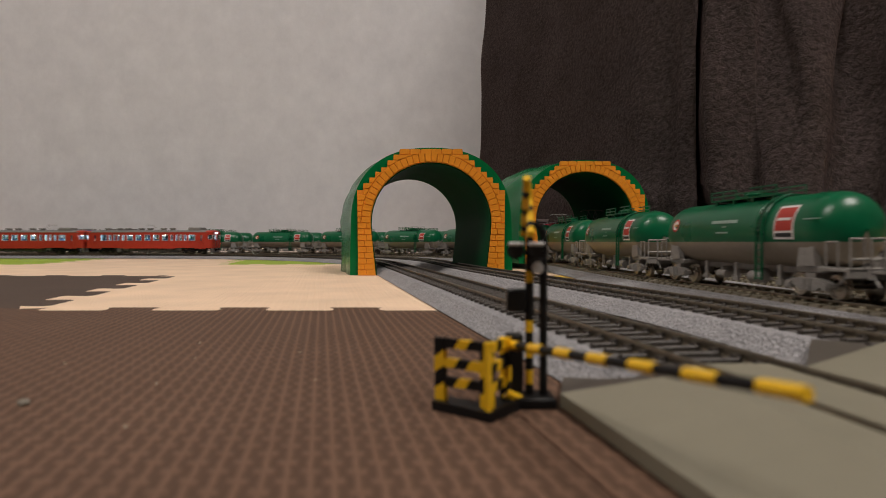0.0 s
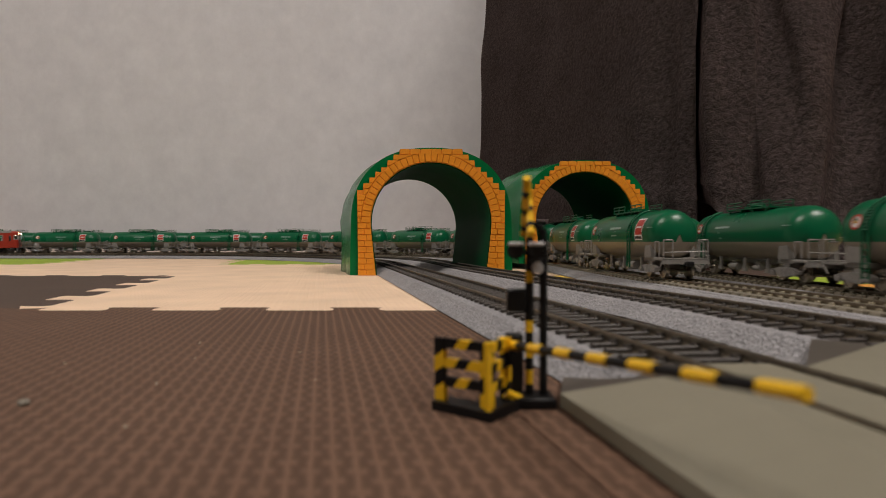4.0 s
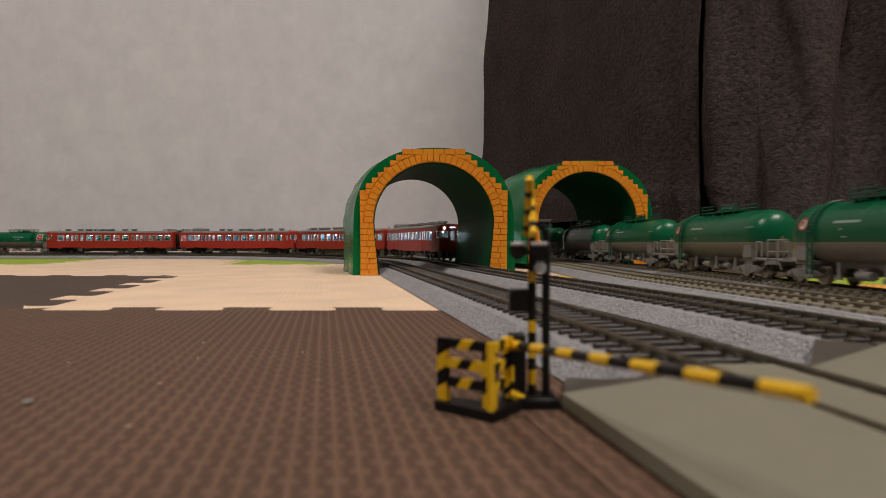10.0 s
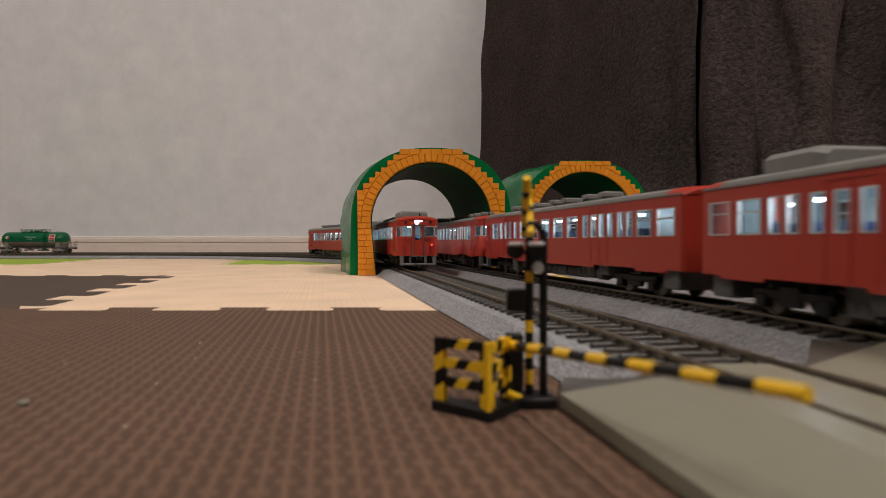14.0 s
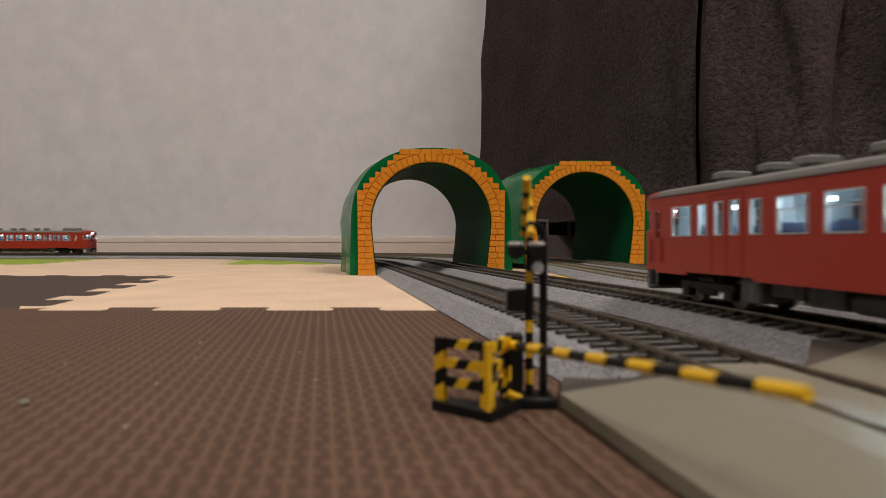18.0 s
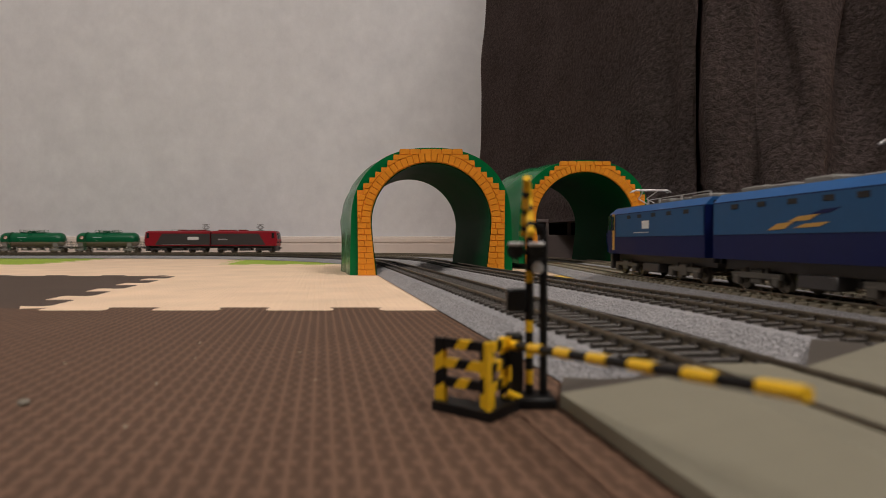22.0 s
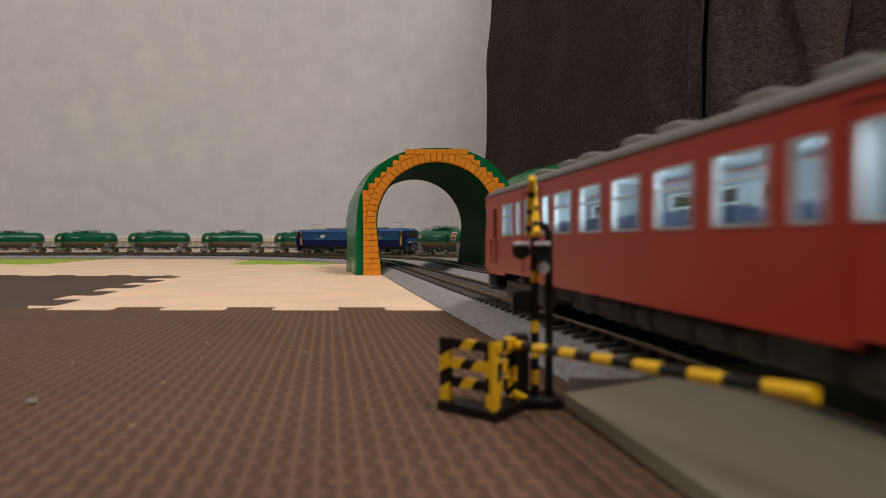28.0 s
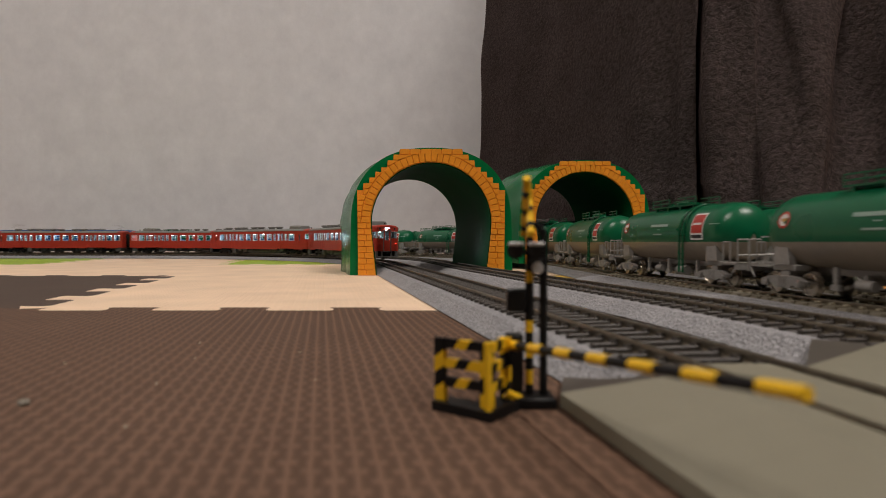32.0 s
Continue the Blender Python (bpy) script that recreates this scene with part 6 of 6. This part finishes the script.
    part("windscreen", bm, M_GLASSB if blue else M_GLASSD, ob, "sloping windscreen")
    for s in (-1, 1):
        y = s * (hw - 0.0002)
        w = decal(ob, "cab_side_window", x1 - 0.0062, x1 - 0.0005, zm + 0.0052, zt - 0.0048, y + s * 0.0001, M_GLASSD)
        decal(ob, "cab_door", x1 - 0.0130, x1 - 0.0086, zb + 0.0026, zt - 0.0040, y + s * 0.0001, M_ORANGEP if blue else M_LRED, "ochre cab door" if blue else "")
        if blue:
            decal(ob, "door_window", x1 - 0.0122, x1 - 0.0094, zm + 0.0050, zt - 0.0056, y + s * 0.0004, M_GLASSD)
            for u in (-0.060, -0.038, -0.016, 0.006, 0.024):
                decal(ob, "louvre", u, u + 0.0062, zt - 0.0086, zt - 0.0062, y + s * 0.0005, M_DARK)
            decal(ob, "slate_blue_panel", x0 + 0.001, x1 - 0.0165, zm, zt - 0.0050, y + s * 0.0003, M_MBLUE, "slate blue side panel")
            if letter_side:
                decal(ob, "emblem", -0.0065, 0.0045, zm + 0.0052, zm + 0.0105, y + s * 0.0005, M_WHITE, "white emblem")
                decal(ob, "lettering_bar", -0.0060, 0.0180, zm + 0.0024, zm + 0.0031, y + s * 0.0005, M_SILVER)
            else:
                for a, b, c, d, mm in ((-0.030, -0.012, 0.0016, 0.0050, M_ORANGEP), (-0.016, 0.004, 0.0050, 0.0078, M_ORANGEP), (-0.012, 0.010, 0.0022, 0.0045, M_ORANGEP),
                                       (-0.002, 0.016, 0.0076, 0.0100, M_DBLUE)):
                    bm = bmesh.new()
                    ya, yb = sorted((y + s * 0.0005, y + s * 0.0007))
                    lo = [bm.verts.new((xx, yy, zm + zz)) for yy in (ya, yb) for xx, zz in ((a, c), (b - 0.006, c + 0.0004), (b, d), (a + 0.007, d - 0.0006))]
                    bm.faces.new(lo[:4])
                    bm.faces.new(lo[4:][::-1])
                    for i in range(4):
                        bm.faces.new((lo[i], lo[4 + i], lo[4 + (i + 1) % 4], lo[(i + 1) % 4]))
                    bmesh.ops.recalc_face_normals(bm, faces=bm.faces)
                    part("flash_mark", bm, mm, ob)
        else:
            # dark panel sloping down towards the cab
            bm = bmesh.new()
            ya, yb = sorted((y + s * 0.0001, y + s * 0.0003))
            quad = ((x0, zb + 0.0018), (x1 - 0.020, zb + 0.0018), (x1 - 0.036, zt - 0.0060), (x0, zt - 0.0060))
            lo = [bm.verts.new((xx, yy, zz)) for yy in (ya, yb) for xx, zz in quad]
            bm.faces.new(lo[:4])
            bm.faces.new(lo[4:][::-1])
            for i in range(4):
                bm.faces.new((lo[i], lo[4 + i], lo[4 + (i + 1) % 4], lo[(i + 1) % 4]))
            bmesh.ops.recalc_face_normals(bm, faces=bm.faces)
            part("grey_panel", bm, M_LGREY, ob, "dark grey side panel")
            if letter_side:
                decal(ob, "lettering_bar", -0.062, -0.040, zm + 0.0010, zm + 0.0034, y + s * 0.0004, M_SILVER)
            else:
                decal(ob, "emblem", -0.0520, -0.0270, zm + 0.0010, zm + 0.0078, y + s * 0.0004, M_WHITE, "white emblem")
                decal(ob, "lettering_bar", -0.030, 0.034, zb + 0.0030, zb + 0.0036, y + s * 0.0004, M_SILVER)
    # face: head lamps and number board
    for s in (-1, 1):
        part("headlamp", B(x1 + 0.0052, x1 + 0.0078, *sorted((s * 0.0085, s * 0.0138)), zm - 0.0060, zm - 0.0026, bevel=0.0003), M_WHITE if blue else M_DARK, ob)
    part("roof_lamp", B(x1 - 0.0008, x1 + 0.0018, -0.0040, 0.0040, zt - 0.0026, zt - 0.0006, bevel=0.0002), M_WHITE if blue else M_DARK, ob)
    part("sign_glass", B(x1 + 0.0016, x1 + 0.0020, -0.0030, 0.0030, zt - 0.0023, zt - 0.0010), M_DARK, ob)
    if blue:
        for s in (-1, 1):
            for a, b in ((0.0142, 0.0158),):
                bm = bmesh.new()
                bm.faces.new([bm.verts.new((xx, s * yy, zz)) for xx, yy, zz in ((xa + 0.0004, a, za - 0.0010), (xa - 0.0004, b, za - 0.0010), (xc - 0.0008, b, zc + 0.0012), (xc + 0.0002, a, zc + 0.0012))])
                bmesh.ops.solidify(bm, geom=bm.faces[:], thickness=0.0005)
                part("windscreen_pillar", bm, M_LBLUE, ob, "light blue windscreen pillar")
            part("lamp_glass", B(x1 + 0.0076, x1 + 0.0080, *sorted((s * 0.0092, s * 0.0131)), zm - 0.0053, zm - 0.0033), M_DARK, ob)
            bm = bmesh.new()
            pts = [(x1 + 0.0012, hw + 0.0002, zb + 0.001), (x1 + 0.0040, hw - 0.0019, zb + 0.001), (x1 + 0.0078, hw - 0.0019, zm + 0.003), (x1 + 0.0046, hw + 0.0002, zm + 0.003)]
            bm.faces.new([bm.verts.new((a, s * b, c)) for a, b, c in pts])
            bmesh.ops.solidify(bm, geom=bm.faces[:], thickness=0.0006)
            part("corner_stripe", bm, M_LBLUE, ob, "light blue corner stripe")
        bm = bmesh.new()
        low = [(x1 + 0.0052, 0.0150, zb + 0.0070), (x1 + 0.0073, 0.0150, zm - 0.0002), (x1 + 0.0062, 0.0150, za - 0.0008)]
        for (a0, y0, z0), (a1, y1, z1) in zip(low, low[1:]):
            bm.faces.new([bm.verts.new(v) for v in ((a0, -y0, z0), (a0, y0, z0), (a1, y1, z1), (a1, -y1, z1))])
        bmesh.ops.remove_doubles(bm, verts=bm.verts, dist=1e-6)
        bmesh.ops.solidify(bm, geom=bm.faces[:], thickness=-0.0005)
        part("nose_panel", bm, M_LBLUE, ob, "light blue nose panel")
        part("wiper", R((x1 + 0.0066, 0.004, za + 0.0006), (x1 + 0.0050, 0.009, zm + 0.0110), 0.0003, 5), M_BLACK, ob)
    # below
    for x in (-0.046, 0.042):
        bogie(ob, x, 0.0310, M_LGREY if not blue else M_BOGIE, "coach")
    part("underframe", B(x0, x1 - 0.004, -0.0105, 0.0105, 0.0098, zb), M_LGREY, ob)
    for s in (-1, 1):
        for a, b in ((-0.014, 0.010),):
            part("equipment_box", B(a, b, *sorted((s * 0.006, s * 0.0152)), 0.0040, 0.0100, bevel=0.0006), M_LGREY, ob)
    part("pilot", B(x1 - 0.001, x1 + 0.0035, -0.0150, 0.0150, 0.0036, zb, bevel=0.0008), M_LGREY, ob)
    part("gangway", B(x0 - 0.0015, x0, -0.0130, 0.0130, 0.0125, zt - 0.002), M_BLACK, ob)
    coupler(ob, x1 + 0.0020, 1)
    return ob


# ---- the four trains ----
CARS = []
two_cab, single_cab = railcar(False), railcar(True)


def another(ob):
    return copy_thing(ob, Matrix.Identity(4))


FLIP = Matrix.Rotation(math.pi, 4, "Z")


def consist(line, way, marks, cars):
    """cars: (object, pitch, bogie distance, reversed). marks: (seconds, place of the leading end along the line)."""
    CARS.append((line, way, marks, cars))


red = [two_cab, another(two_cab), single_cab] + [another(single_cab) for _ in range(3)]
for car in (red[3], red[5]):                       # the trailing car of a pair has no radiator
    for ob in [o for o in car.children if o.name.startswith("radiator_housing")]:
        bpy.data.objects.remove(ob)
light_end(red[1], 1, "tail")
light_end(red[2], -1, "lead")
seen = set()
for car in red:
    for ob in car.children_recursive:
        if ob.type == "MESH" and ob.data.name not in seen:
            seen.add(ob.data.name)
            for v in ob.data.vertices:
                if v.co.z > 0.0118:
                    v.co.z = 0.0118 + (v.co.z - 0.0118) * 0.94      # diesel bodies flattened to fit the camera's view
tank_c, tank_d = tank_wagon(True), tank_wagon(False)
tanks_c = [tank_c] + [another(tank_c) for _ in range(11)]
tanks_d = [tank_d] + [another(tank_d) for _ in range(12)]
blue = [loco_half("blue", True), loco_half("blue", False)]
crimson = [loco_half("red", True), loco_half("red", False)]
for half in blue:
    for ob in half.children_recursive:
        if ob.data in (WHEEL_DARK, WHEEL_BRIGHT):
            ob.location.x *= 0.95
        elif ob.data.name not in seen:
            seen.add(ob.data.name)
            for v in ob.data.vertices:
                v.co.x *= 0.95                                           # blue halves shortened to fit the camera's view
PITCH_A, PITCH_B, PITCH_T, PITCH_L = 0.2690, 0.2760, 0.1712, 0.1585
# the marks carry small offsets that fit each train's place in the camera's view
consist(LINES[0], 1, [(t, d - 2.8195 + 0.2623 * t) for t, d in ((0.0, 0.026), (1.0, 0.024), (3.0, 0.010), (10.0, -0.003), (11.0, -0.001), (12.0, 0.006), (13.0, 0.012), (14.0, 0.010), (17.0, 0.024), (18.0, 0.024),
                                                               (20.0, 0.010), (27.0, -0.003), (28.0, -0.001), (29.0, 0.005), (30.0, 0.015), (31.0, 0.010), (32.0, 0.016))],
        [(o, PITCH_A, 0.18, True) for o in red[:2]])
consist(LINES[1], -1, [(0.0, 2.4841), (8.5, 0.8428), (13.0, -0.045), (14.0, -0.2453), (17.0, -0.840), (18.0, -1.030), (32.0, -3.695)], [(o, PITCH_B, 0.18, k % 2 == 0) for k, o in enumerate(red[2:])])
consist(LINES[2], 1, [(t, d + 0.1622 * t) for t, d in ((0.0, -3.289), (3.0, -3.277), (6.0, -3.296), (13.0, -3.325), (20.0, -3.297), (21.0, -3.296), (22.0, -3.290), (23.0, -3.288), (25.5, -3.282), (28.5, -3.268), (32.0, -3.262))], [(blue[0], 0.151, 0.0836, False), (blue[1], 0.159, 0.0836, True)] + [(o, 0.1687, 0.112, False) for o in tanks_c])
LD = LINES[3].length
consist(LINES[3], -1, [(0.0, 0.192 + 1.5 * 0.222), (9.0, -1.4735), (20.0, 1.9085 - LD), (32.0, 1.9055 - LD - 12 * 0.2166)],
        [(crimson[0], PITCH_L, 0.088, False), (crimson[1], PITCH_L, 0.088, True)] + [(o, PITCH_T, 0.112, False) for o in tanks_d])


# ---- what moves ----
def lead_at(marks, t):
    """Place of the train's leading end at t, straight between marks and beyond them."""
    k = 0
    while k < len(marks) - 2 and t > marks[k + 1][0]:
        k += 1
    (t0, s0), (t1, s1) = marks[k], marks[k + 1]
    return s0 + (s1 - s0) * (t - t0) / (t1 - t0)


def motions():
    for line, way, marks, cars in CARS:
        behind = 0.0
        for ob, pitch, wheelbase, turned in cars:
            rows = []
            for i in range(161):
                t = 32.0 * i / 160
                mid = lead_at(marks, t) - way * (behind + pitch / 2)
                a, b = line.at(mid + way * wheelbase / 2), line.at(mid - way * wheelbase / 2)
                d = a - b
                m = Matrix.Translation(((a.x + b.x) / 2, (a.y + b.y) / 2, RAIL_H)) @ Matrix.Rotation(math.atan2(d.y, d.x), 4, "Z") @ (FLIP if turned else Matrix.Identity(4))
                rows.append((t, m))
            walk(ob, rows)
            behind += pitch


motions()
